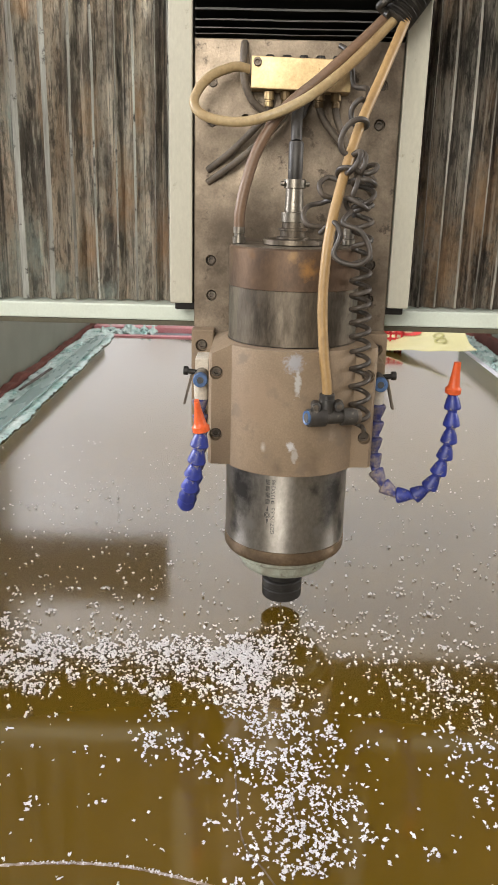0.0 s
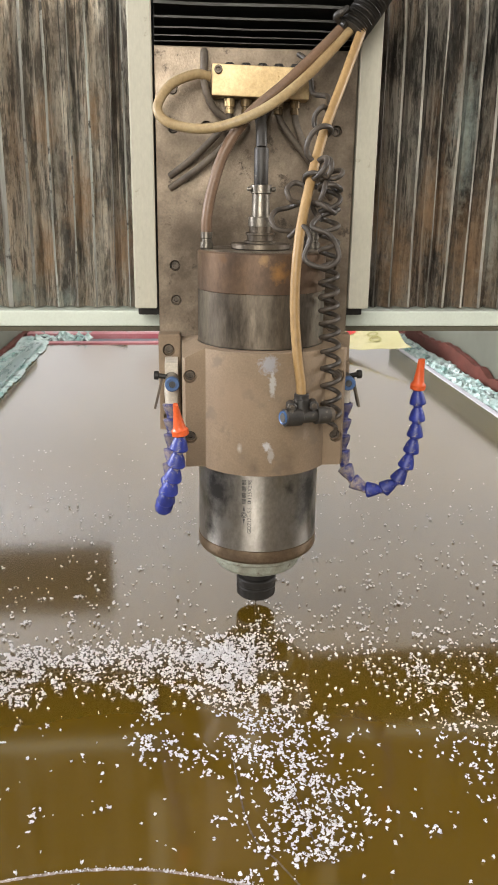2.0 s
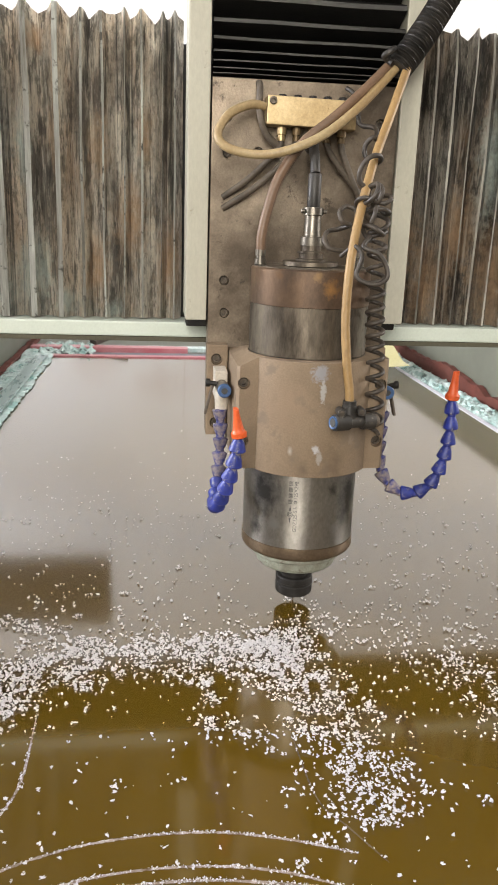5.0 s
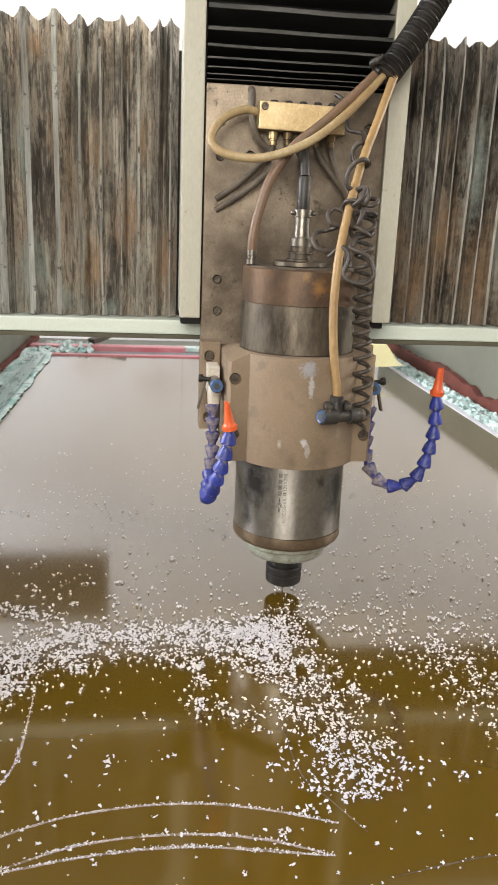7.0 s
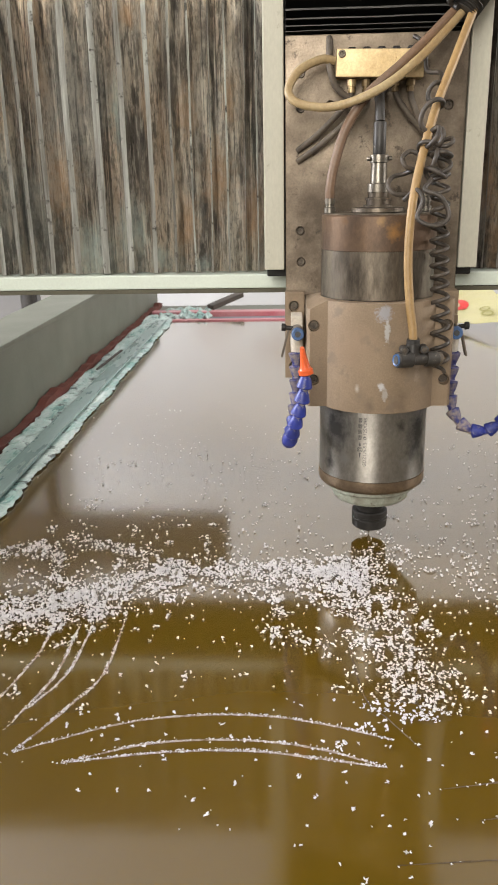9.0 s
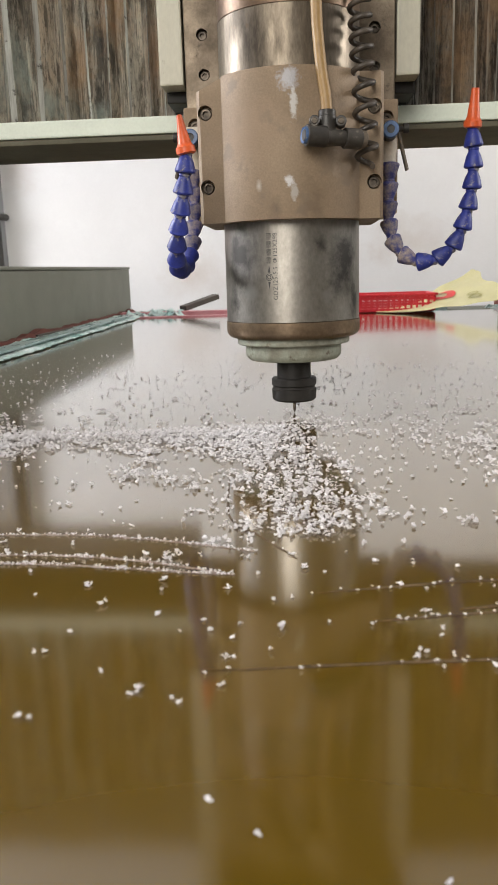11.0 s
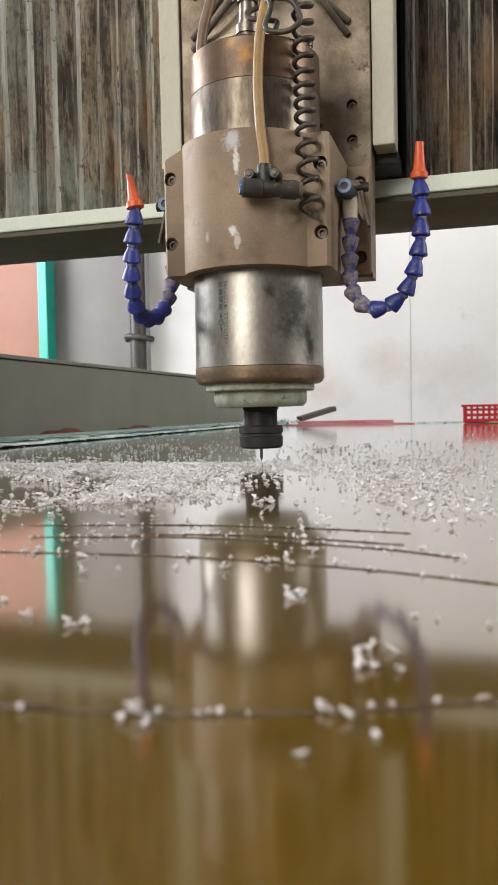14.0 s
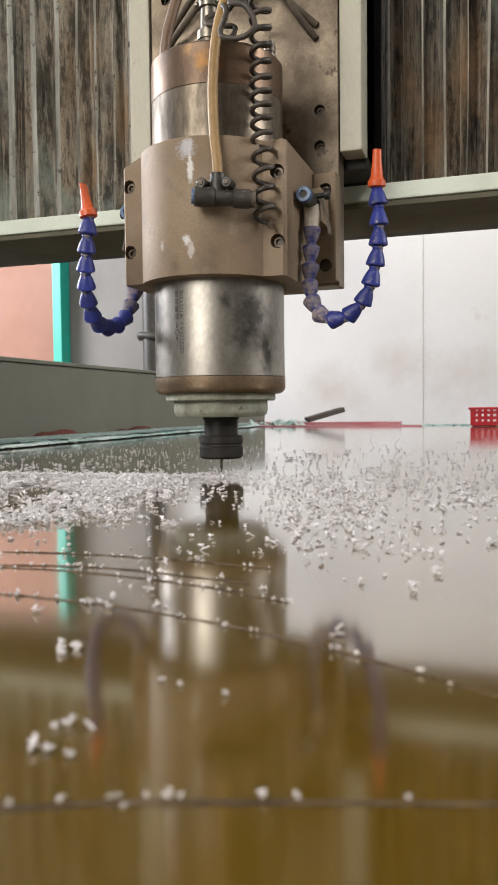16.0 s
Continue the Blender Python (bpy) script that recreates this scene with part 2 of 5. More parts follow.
# darkened olive: the shade under the beam is part of this colour
OLIVE = material("shaded_olive_underside", (0.13, 0.12, 0.08), (0.085, 0.078, 0.052), rough=0.6, scale=9, bump=0.08)
WALL = material("white_plaster", (0.655, 0.65, 0.645), (0.585, 0.58, 0.575), rough=0.8, scale=2.2, fine=120, bump=0.03, spots=(0.53, 0.495, 0.46), spot_scale=1.9, spot_cut=0.66, grain_tone=0.015)
# dark tone for walls out of view, so the metals mirror dark surroundings
WALL_DULL = material("dark_unseen_wall", (0.30, 0.28, 0.26), (0.22, 0.205, 0.19), rough=0.8, scale=2.2, fine=120, bump=0.1)
WALL_GREY = material("grey_wall_panel", (0.21, 0.20, 0.19), (0.15, 0.143, 0.135), rough=0.7, scale=2.5, bump=0.05, spots=(0.13, 0.12, 0.11), spot_scale=5, spot_cut=0.64, grain_tone=0.03)
SALMON = material("salmon_board", (0.25, 0.115, 0.074), (0.20, 0.092, 0.06), rough=0.6, scale=4, bump=0.06, spots=(0.16, 0.10, 0.07), spot_scale=12, spot_cut=0.68, grain_tone=0.04)
TEAL = material("teal_paint", (0.01, 0.36, 0.28), (0.01, 0.28, 0.22), rough=0.4, scale=10, bump=0.03)
CONCRETE = material("concrete", (0.30, 0.29, 0.27), (0.22, 0.21, 0.20), rough=0.85, scale=3, fine=150, bump=0.3)
# black for the lettering, and for the shade inside the fittings' bores
INK = material("ink_and_bore_shade", (0.05, 0.05, 0.05), (0.08, 0.08, 0.08), rough=0.6, bump=0.0)
PRINT_RED = material("red_print", (0.62, 0.03, 0.02), (0.5, 0.02, 0.02), rough=0.4, bump=0.0)
PRINT_OLIVE = material("olive_print", (0.36, 0.33, 0.10), (0.30, 0.28, 0.08), rough=0.4, bump=0.0)


def stained(m, place, radius, colour, rough=None, scale=90.0, edge=0.6, stretch=(1, 1, 1)):
    """One stain or patch of ragged outline on a surface, round a point of the thing."""
    nt = m.node_tree
    n, l = nt.nodes, nt.links
    b = n["Principled BSDF"]
    co = n["Texture Coordinate"].outputs["Object"]
    sub = n.new("ShaderNodeVectorMath")
    sub.operation = "SUBTRACT"
    l.new(co, sub.inputs[0])
    sub.inputs[1].default_value = place
    mul = n.new("ShaderNodeVectorMath")
    mul.operation = "MULTIPLY"
    l.new(sub.outputs[0], mul.inputs[0])
    mul.inputs[1].default_value = stretch
    far = n.new("ShaderNodeVectorMath")
    far.operation = "LENGTH"
    l.new(mul.outputs[0], far.inputs[0])
    t = n.new("ShaderNodeTexNoise")
    t.inputs["Scale"].default_value, t.inputs["Detail"].default_value, t.inputs["Roughness"].default_value = scale, 8, 0.7
    l.new(co, t.inputs[0])
    add = n.new("ShaderNodeMath")
    add.operation = "MULTIPLY_ADD"
    l.new(t.outputs["Fac"], add.inputs[0])
    add.inputs[1].default_value = -radius * 2.4
    l.new(far.outputs["Value"], add.inputs[2])
    r = n.new("ShaderNodeMapRange")
    r.inputs["From Min"].default_value, r.inputs["From Max"].default_value = -radius * 0.2, -radius * (0.2 + edge)
    l.new(add.outputs[0], r.inputs["Value"])
    x = n.new("ShaderNodeMix")
    x.data_type = "RGBA"
    l.new(r.outputs[0], x.inputs["Factor"])
    l.new(b.inputs["Base Color"].links[0].from_socket, x.inputs["A"])
    x.inputs["B"].default_value = (*colour, 1)
    l.new(x.outputs["Result"], b.inputs["Base Color"])
    if rough is not None:
        q = n.new("ShaderNodeMix")
        l.new(r.outputs[0], q.inputs["Factor"])
        l.new(b.inputs["Roughness"].links[0].from_socket, q.inputs["A"])
        q.inputs["B"].default_value = rough
        l.new(q.outputs["Result"], b.inputs["Roughness"])


WALL_FACE = 2.48
# faint damp marks low on the white wall
for x, z, r in ((-0.41, 0.13, 0.13), (-0.16, 0.24, 0.10), (0.10, 0.18, 0.14), (0.45, 0.22, 0.12), (-1.12, 0.55, 0.10)):
    stained(WALL, (x, WALL_FACE, z), r, (0.45, 0.385, 0.335), scale=7, edge=2.2, stretch=(0.7, 0.3, 1))
# stains and tone patches on the way covers, each round a point of the cloth
TAN, CHALK, SOOT = (0.56, 0.375, 0.22), (0.62, 0.72, 0.67), (0.035, 0.034, 0.033)
for x, z, r, c, s in ((-0.015, 0.07, 0.022, TAN, 0.35), (-0.062, 0.12, 0.026, TAN, 0.4), (-0.105, 0.06, 0.02, TAN, 0.4), (-0.10, 0.20, 0.016, TAN, 0.35), (-0.045, 0.215, 0.012, TAN, 0.3),
                      (-0.175, 0.318, 0.017, TAN, 0.8), (-0.27, 0.12, 0.03, TAN, 0.4), (-0.36, 0.22, 0.03, TAN, 0.4), (-0.02, 0.29, 0.024, SOOT, 0.4), (-0.075, 0.30, 0.018, SOOT, 0.4), (-0.01, 0.18, 0.011, SOOT, 0.3), (-0.085, 0.16, 0.010, SOOT, 0.3),
                      (-0.15, 0.17, 0.016, SOOT, 0.4), (-0.125, 0.25, 0.012, SOOT, 0.3), (-0.22, 0.24, 0.03, SOOT, 0.4), (-0.32, 0.10, 0.02, SOOT, 0.4),
                      (-0.18, 0.06, 0.024, CHALK, 0.5), (-0.145, 0.02, 0.014, CHALK, 0.8), (-0.085, 0.01, 0.012, CHALK, 0.9), (-0.19, 0.20, 0.012, CHALK, 0.2), (-0.24, 0.03, 0.03, CHALK, 0.6)):
    stained(BELLOWS, (x, 0.0, z), r, c, scale=75, edge=1.5, stretch=(1, 0.3, s))
for x, z, r, c, s in ((0.055, 0.05, 0.020, TAN, 0.35), (0.095, 0.12, 0.016, TAN, 0.3), (0.03, 0.11, 0.012, TAN, 0.3), (0.15, 0.06, 0.03, TAN, 0.4), (0.20, 0.18, 0.02, TAN, 0.3), (0.13, 0.20, 0.014, CHALK, 0.2), (0.17, 0.10, 0.010, CHALK, 0.15)):
    stained(BELLOWS_DARK, (x, 0.0, z), 1.35 * r, tuple(0.95 * v for v in c), scale=75, edge=1.5, stretch=(1, 0.3, s))
# broad soft patches that make the left cover's outer end paler
for x, z, r, c, s in ((-0.25, 0.22, 0.055, (0.56, 0.57, 0.54), 0.5), (-0.33, 0.08, 0.07, (0.60, 0.65, 0.61), 0.6), (-0.38, 0.26, 0.07, (0.56, 0.55, 0.50), 0.5), (-0.20, 0.03, 0.05, (0.58, 0.66, 0.62), 0.8), (-0.13, 0.015, 0.03, (0.55, 0.62, 0.58), 0.9)):
    stained(BELLOWS, (x, 0.0, z), r, c, scale=110, edge=3.2, stretch=(1, 0.3, s))
# stains on the spindle's top band and its clamp
for p, r, c in (((0.010, -0.015, 0.372), 0.0105, (0.31, 0.165, 0.06)), ((-0.004, -0.016, 0.383), 0.006, (0.28, 0.18, 0.09)), ((0.024, -0.010, 0.368), 0.0085, (0.22, 0.11, 0.04)), ((-0.04, 0.0, 0.385), 0.006, (0.16, 0.09, 0.045))):
    stained(RUST_BAND, p, r, c, 0.55, scale=160, edge=1.0)
# lower housing: dark patches on both flanks, two paler ones nearer the front
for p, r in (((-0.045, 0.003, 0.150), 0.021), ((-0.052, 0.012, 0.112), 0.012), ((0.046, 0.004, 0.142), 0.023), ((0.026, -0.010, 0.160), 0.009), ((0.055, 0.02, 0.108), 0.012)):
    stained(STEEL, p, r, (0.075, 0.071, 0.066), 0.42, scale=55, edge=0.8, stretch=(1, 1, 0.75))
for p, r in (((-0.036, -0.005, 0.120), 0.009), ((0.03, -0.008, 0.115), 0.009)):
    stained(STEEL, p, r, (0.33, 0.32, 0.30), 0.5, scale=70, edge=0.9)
for p, r, c, s in (((0.000, -0.034, 0.290), 0.0105, (0.29, 0.285, 0.30), 1), ((0.004, -0.034, 0.270), 0.0034, (0.40, 0.385, 0.37), 0.25), ((0.000, -0.034, 0.2105), 0.0050, (0.50, 0.49, 0.50), 0.9), ((0.004, -0.034, 0.202), 0.0036, (0.36, 0.33, 0.30), 0.4)):
    stained(CAST, p, r, c, 0.4, scale=220, edge=0.5, stretch=(1, 1, s))
for x, z, r, c in ((-0.026, 0.2075, 0.0030, (0.40, 0.36, 0.31)), (-0.002, 0.213, 0.0024, (0.44, 0.40, 0.36)), (-0.045, 0.262, 0.006, (0.15, 0.108, 0.07)), (0.045, 0.272, 0.008, (0.14, 0.10, 0.066)), (-0.052, 0.20, 0.010, (0.165, 0.118, 0.078)), (0.022, 0.192, 0.012, (0.16, 0.115, 0.075)), (-0.012, 0.188, 0.007, (0.15, 0.11, 0.075)), (0.040, 0.225, 0.006, (0.36, 0.30, 0.23))):
    stained(CAST, (x, -0.028, z), r, c, None, scale=120, edge=1.1, stretch=(1, 0.5, 0.45))
stained(CAST, (-0.03, -0.02, 0.25), 0.03, (0.25, 0.178, 0.118), None, scale=35, edge=1.2)
stained(CAST, (0.05, -0.01, 0.23), 0.03, (0.19, 0.142, 0.098), None, scale=35, edge=1.2)
for p, r in (((-0.05, 0.122, 0.42), 0.04), ((0.05, 0.122, 0.45), 0.045), ((0.0, 0.122, 0.50), 0.05), ((0.06, 0.122, 0.40), 0.04), ((-0.08, 0.122, 0.34), 0.02)):
    stained(PLATE, p, r, (0.085, 0.064, 0.045), None, scale=30, edge=1.3)


# ---- mesh helpers ----
def link(name, bm, mat, parent=None, label="", smooth=None):
    me = bpy.data.meshes.new(name)
    bm.normal_update()
    bm.to_mesh(me)
    bm.free()
    me.materials.append(mat)
    if smooth:
        me.set_sharp_from_angle(angle=radians(smooth))
        for p in me.polygons:
            p.use_smooth = True
    ob = new(name, me)
    if parent:
        ob.parent = parent
    return tagged(ob, label)


def part(name, bm, mat, parent, label="", smooth=None):
    return link(name, bm, mat, parent, label, smooth)


def thing(name, label, category, group="", kind="", at=(0, 0, 0)):
    ob = new(name)
    ob.location = at
    ob.empty_display_size = 0.02
    return tagged(ob, label, category, group, kind)


def box(x0, x1, y0, y1, z0, z1, bevel=0.001, into=None):
    bm = into or bmesh.new()
    made = bmesh.ops.create_cube(bm, size=1)["verts"]
    for v in made:
        v.co = Vector(((x0 + x1) / 2 + v.co.x * (x1 - x0), (y0 + y1) / 2 + v.co.y * (y1 - y0), (z0 + z1) / 2 + v.co.z * (z1 - z0)))
    if bevel:
        edges = list({e for v in made for e in v.link_edges})
        bmesh.ops.bevel(bm, geom=edges, offset=bevel, segments=2, profile=0.6, affect="EDGES")
    return bm


def lathe(profile, centre=(0, 0), steps=64, into=None, turn=None):
    """Rows of (radius, height) spun about a line along z, or moved by turn."""
    bm = into or bmesh.new()
    rings = []
    for r, z in profile:
        ring = []
        for i in range(steps):
            a = 2 * math.pi * i / steps
            p = Vector((centre[0] + max(r, 1e-5) * math.cos(a), centre[1] + max(r, 1e-5) * math.sin(a), z))
            ring.append(bm.verts.new(turn @ p if turn else p))
        rings.append(ring)
    for lo, hi in zip(rings, rings[1:]):
        for i in range(steps):
            j = (i + 1) % steps
            bm.faces.new((lo[i], lo[j], hi[j], hi[i]))
    bm.faces.new(rings[0][::-1])
    bm.faces.new(rings[-1])
    bmesh.ops.recalc_face_normals(bm, faces=bm.faces[:])
    return bm


def spline(points, n=12):
    """A smooth line through a few points."""
    p = [Vector(q) for q in points]
    p = [p[0] * 2 - p[1]] + p + [p[-1] * 2 - p[-2]]
    out = []
    for a, b, c, d in zip(p, p[1:], p[2:], p[3:]):
        for i in range(n):
            t = i / n
            out.append(0.5 * (2 * b + (c - a) * t + (2 * a - 5 * b + 4 * c - d) * t * t + (3 * b - a - 3 * c + d) * t ** 3))
    out.append(p[-2])
    return out


def sweep(line, radius, sides=14, into=None):
    """A round tube along a line; radius may be a function of 0 to 1."""
    bm = into or bmesh.new()
    rings, up = [], None
    for i, p in enumerate(line):
        d = (line[min(i + 1, len(line) - 1)] - line[max(i - 1, 0)]).normalized()
        if up is None:
            up = d.orthogonal().normalized()
        up = (up - d * up.dot(d)).normalized()
        side = d.cross(up)
        r = radius(i / (len(line) - 1)) if callable(radius) else radius
        rings.append([bm.verts.new(p + (up * math.cos(2 * math.pi * k / sides) + side * math.sin(2 * math.pi * k / sides)) * r) for k in range(sides)])
    for lo, hi in zip(rings, rings[1:]):
        for k in range(sides):
            j = (k + 1) % sides
            bm.faces.new((lo[k], lo[j], hi[j], hi[k]))
    bm.faces.new(rings[0][::-1])
    bm.faces.new(rings[-1])
    bmesh.ops.recalc_face_normals(bm, faces=bm.faces[:])
    return bm


def along(a, b):
    """The pose that carries z onto the way from a to b."""
    a, b = Vector(a), Vector(b)
    return Matrix.Translation(a) @ (b - a).to_track_quat("Z", "Y").to_matrix().to_4x4()


def rod(a, b, radius, sides=20, into=None, bevel=0.0006):
    n = (Vector(b) - Vector(a)).length
    e = min(bevel, n / 3, radius / 2)
    return lathe([(radius - e, 0), (radius, e), (radius, n - e), (radius - e, n)], steps=sides, into=into, turn=along(a, b))


def bored(ob, places, r, depth):
    """Cut round blind holes into a body's front, along y."""
    bm = bmesh.new()
    for x, y, z in places:
        m = pose(x, y + depth / 2 - 0.001, z, 90, 0, 0)
        bmesh.ops.create_cone(bm, cap_ends=True, segments=28, radius1=r, radius2=r, depth=depth + 0.002, matrix=m)
    me = bpy.data.meshes.new("cutter")
    bm.to_mesh(me)
    bm.free()
    cutter = bpy.data.objects.new("cutter", me)
    bpy.context.scene.collection.objects.link(cutter)
    mod = ob.modifiers.new("holes", "BOOLEAN")
    mod.object, mod.operation, mod.solver = cutter, "DIFFERENCE", "EXACT"
    bpy.context.view_layer.update()
    cut = bpy.data.meshes.new_from_object(ob.evaluated_get(bpy.context.evaluated_depsgraph_get()))
    ob.modifiers.clear()
    ob.data = cut
    bpy.data.objects.remove(cutter)


def sunk_screw(at, r, parent, depth=0.0):
    """A hexagon socket screw head, at the bottom of its bore."""
    a = Vector(at) + Vector((0, depth + 0.0001, 0))
    m = along(a, a + Vector((0, -1, 0)))
    part("screw_head", lathe([(r, 0.0), (r, 0.0026), (r * 0.88, 0.0032), (r * 0.55, 0.0032), (r * 0.5, 0.0008), (0, 0.0008)], steps=24, turn=m), WORN_HEAD, parent, smooth=40)



# ---- the room ----
LX, LY = 0.02, -0.14      # how the left side and the far end of the bed lie from the spindle
RX, RY = -0.12, -0.05     # and the right side
WALL_Y = 2.62 + LY


def slab(name, dims, mat, label, bevel=0.003, kind="structure", category="wall"):
    return tagged(link(name, box(*dims, bevel=bevel), mat), label, category, kind=kind)


slab("floor", (-3.6, 3.2, -3.2, WALL_Y + 0.1, -0.85, -0.75), CONCRETE, "grey concrete workshop floor", category="floor")
slab("ceiling", (-3.6, 3.2, -3.2, WALL_Y + 0.1, 2.35, 2.45), WALL, "white plaster workshop ceiling", category="ceiling")
slab("wall_north", (-1.19 + LX, 3.2, WALL_Y, WALL_Y + 0.1, -0.75, 2.35), WALL, "white plastered back wall with faint stains")
slab("wall_north_grey", (-3.6, -1.19 + LX, WALL_Y + 0.012, WALL_Y + 0.1, -0.75, 2.35), WALL_GREY, "dull grey wall panel beside the white wall")


def wall_with_window(name, axis, at, lo, hi, w0, w1, z0, z1, mat, label):
    """A wall across x or y with one opening through it, in four pieces of one mesh."""
    bm = bmesh.new()
    a, b = at
    for p, q, r, s in ((lo, w0, -0.75, 2.35), (w1, hi, -0.75, 2.35), (w0, w1, -0.75, z0), (w0, w1, z1, 2.35)):
        if axis == "x":
            box(a, b, p, q, r, s, 0, bm)
        else:
            box(p, q, a, b, r, s, 0, bm)
    return tagged(link(name, bm, mat), label, "wall", kind="structure")


# three added walls out of view, dark to narrow the highlight on the steel
wall_with_window("wall_west", "x", (-3.6, -3.5), -3.2, WALL_Y + 0.1, -0.05, 1.85, 0.65, 2.05, WALL_DULL, "unseen side wall, kept dark for reflections, with a window opening")
wall_with_window("wall_east", "x", (3.1, 3.2), -3.2, WALL_Y + 0.1, -0.15, 1.35, 0.7, 1.9, WALL_DULL, "unseen side wall, kept dark for reflections, with a window opening")
wall_with_window("wall_south", "y", (-3.2, -3.1), -3.5, 3.1, -1.55, -0.05, 0.52, 2.2, WALL_DULL, "unseen south wall, kept dark for reflections, with a tall opening")
tagged(link("wall_seam", box(-0.05, -0.0475, WALL_Y - 0.001, WALL_Y + 0.004, -0.75, 2.35, 0), WALL_SEAM), "thin upright joint in the white wall", "trim", kind="structure")

board = thing("salmon_board", "faded salmon board in a teal painted frame against the wall", "board", at=(-1.80 + LX, WALL_Y, -0.75))
part("panel", box(-0.33, 0.10, -0.05, -0.02, 0.0, 2.4, 0.002), SALMON, board)
part("frame_post", box(0.10, 0.145, -0.07, 0.006, 0.0, 2.4, 0.004), TEAL, board, "bright teal painted post")
part("dark_edge", box(-0.60, -0.335, -0.045, -0.015, 0.0, 2.4, 0.003), DARK_WOOD, board, "dark weathered board edge")
# black tube in place of the shadow gap beside the white wall
pipe = thing("shadow_gap_tube", "dark upright tube with a bracket, standing in for a shadow gap", "pipe", at=(-1.225 + LX, WALL_Y - 0.05, -0.75))
part("pipe", sweep([Vector((0, 0, z / 4)) for z in range(13)], 0.035, 16), BLACK_RUBBER, pipe, smooth=40)
part("bracket", sweep(spline([(-0.05, 0.0, 1.12), (-0.03, -0.03, 1.13), (0.04, -0.03, 1.12), (0.05, 0.03, 1.12)]), 0.014, 10), BLACK_RUBBER, pipe, smooth=40)

# added out of view: gives the dark patch mirrored on the sheet's left
stand = thing("reflected_board", "unseen dark board on a post, added for its reflection in the sheet", "board stand", at=(-1.93, 1.6, -0.75))
part("board", box(0.0, 1.62, -0.012, 0.012, 1.385, 1.625, 0.004), DARK_WOOD, stand)
part("post", box(-0.03, 0.03, 0.013, 0.07, 0.0, 1.62, 0.004), BLACK_OXIDE, stand)
part("foot", box(-0.2, 0.2, -0.15, 0.25, 0.0, 0.012, 0.003), BLACK_OXIDE, stand)

# ---- the machine bed ----
BED_FAR = 2.32 + LY
bed = thing("machine_bed", "grey green painted router bed with raised side rails", "machine bed", at=(0, 0, -0.75))


def bed_part(name, dims, mat, label="", bevel=0.003):
    x0, x1, y0, y1, z0, z1 = dims
    return part(name, box(x0, x1, y0, y1, z0 + 0.75, z1 + 0.75, bevel), mat, bed, label)


RAIL_IN_L, RAIL_IN_R = -0.63 + LX, 0.838 + RX
bed_part("deck", (RAIL_IN_L, RAIL_IN_R, -1.25, BED_FAR, -0.12, -0.012), RAIL_GREY, "flat grey deck")
for x0, x1, inner in ((RAIL_IN_L - 0.11, RAIL_IN_L - 0.002, RAIL_IN_L), (RAIL_IN_R + 0.002, RAIL_IN_R + 0.11, RAIL_IN_R)):
    rail = bed_part("side_rail", (x0, x1, -1.25, BED_FAR, -0.2, 0.152), RAIL_GREY, "smooth grey green side rail", 0.004)
    bm = box(x0 - 0.004, x1 + 0.004, -1.25, BED_FAR, 0.153 + 0.75, 0.161 + 0.75, 0.002)
    part("cap_strip", bm, RAIL_GREY, rail)
for x in (RAIL_IN_L - 0.06, RAIL_IN_R + 0.06):
    for y in (-1.1, 0.5, 2.0):
        bed_part("leg", (x - 0.05, x + 0.05, y - 0.05, y + 0.05, -0.75, -0.2), RAIL_GREY)


def patchy_strip(name, x0, x1, y0, y1, z, mat, seed, parent, label, wave=0.012, lift=0.01, nx=11, ny=420):
    """A crumpled strip with ragged long edges and uneven height."""
    rnd = random.Random(seed)
    bm = bmesh.new()
    grid = []
    for j in range(ny + 1):
        y = y0 + (y1 - y0) * j / ny
        w = noise.noise((seed, y * 7, 0)) * wave
        w2 = noise.noise((seed + 5, y * 6, 3)) * wave
        row = []
        for i in range(nx + 1):
            f = i / nx
            x = (x0 + w) * (1 - f) + (x1 + w2) * f + rnd.uniform(-1, 1) * wave * 0.25
            h = z + lift * (0.5 + 0.5 * noise.noise((x * 40, y * 30, seed))) * (0.2 + rnd.random()) * (0.4 if i in (0, nx) else 1)
            row.append(bm.verts.new((x, y + rnd.uniform(-1, 1) * 0.004, h)))
        grid.append(row)
    for r0, r1 in zip(grid, grid[1:]):
        for i in range(nx):
            bm.faces.new((r0[i], r0[i + 1], r1[i + 1], r1[i]))
    ext = bmesh.ops.extrude_face_region(bm, geom=bm.faces[:])["geom"]
    for v in ext:
        if isinstance(v, bmesh.types.BMVert):
            v.co.z -= 0.0015
    bmesh.ops.recalc_face_normals(bm, faces=bm.faces[:])
    return link(name, bm, mat, parent, label)


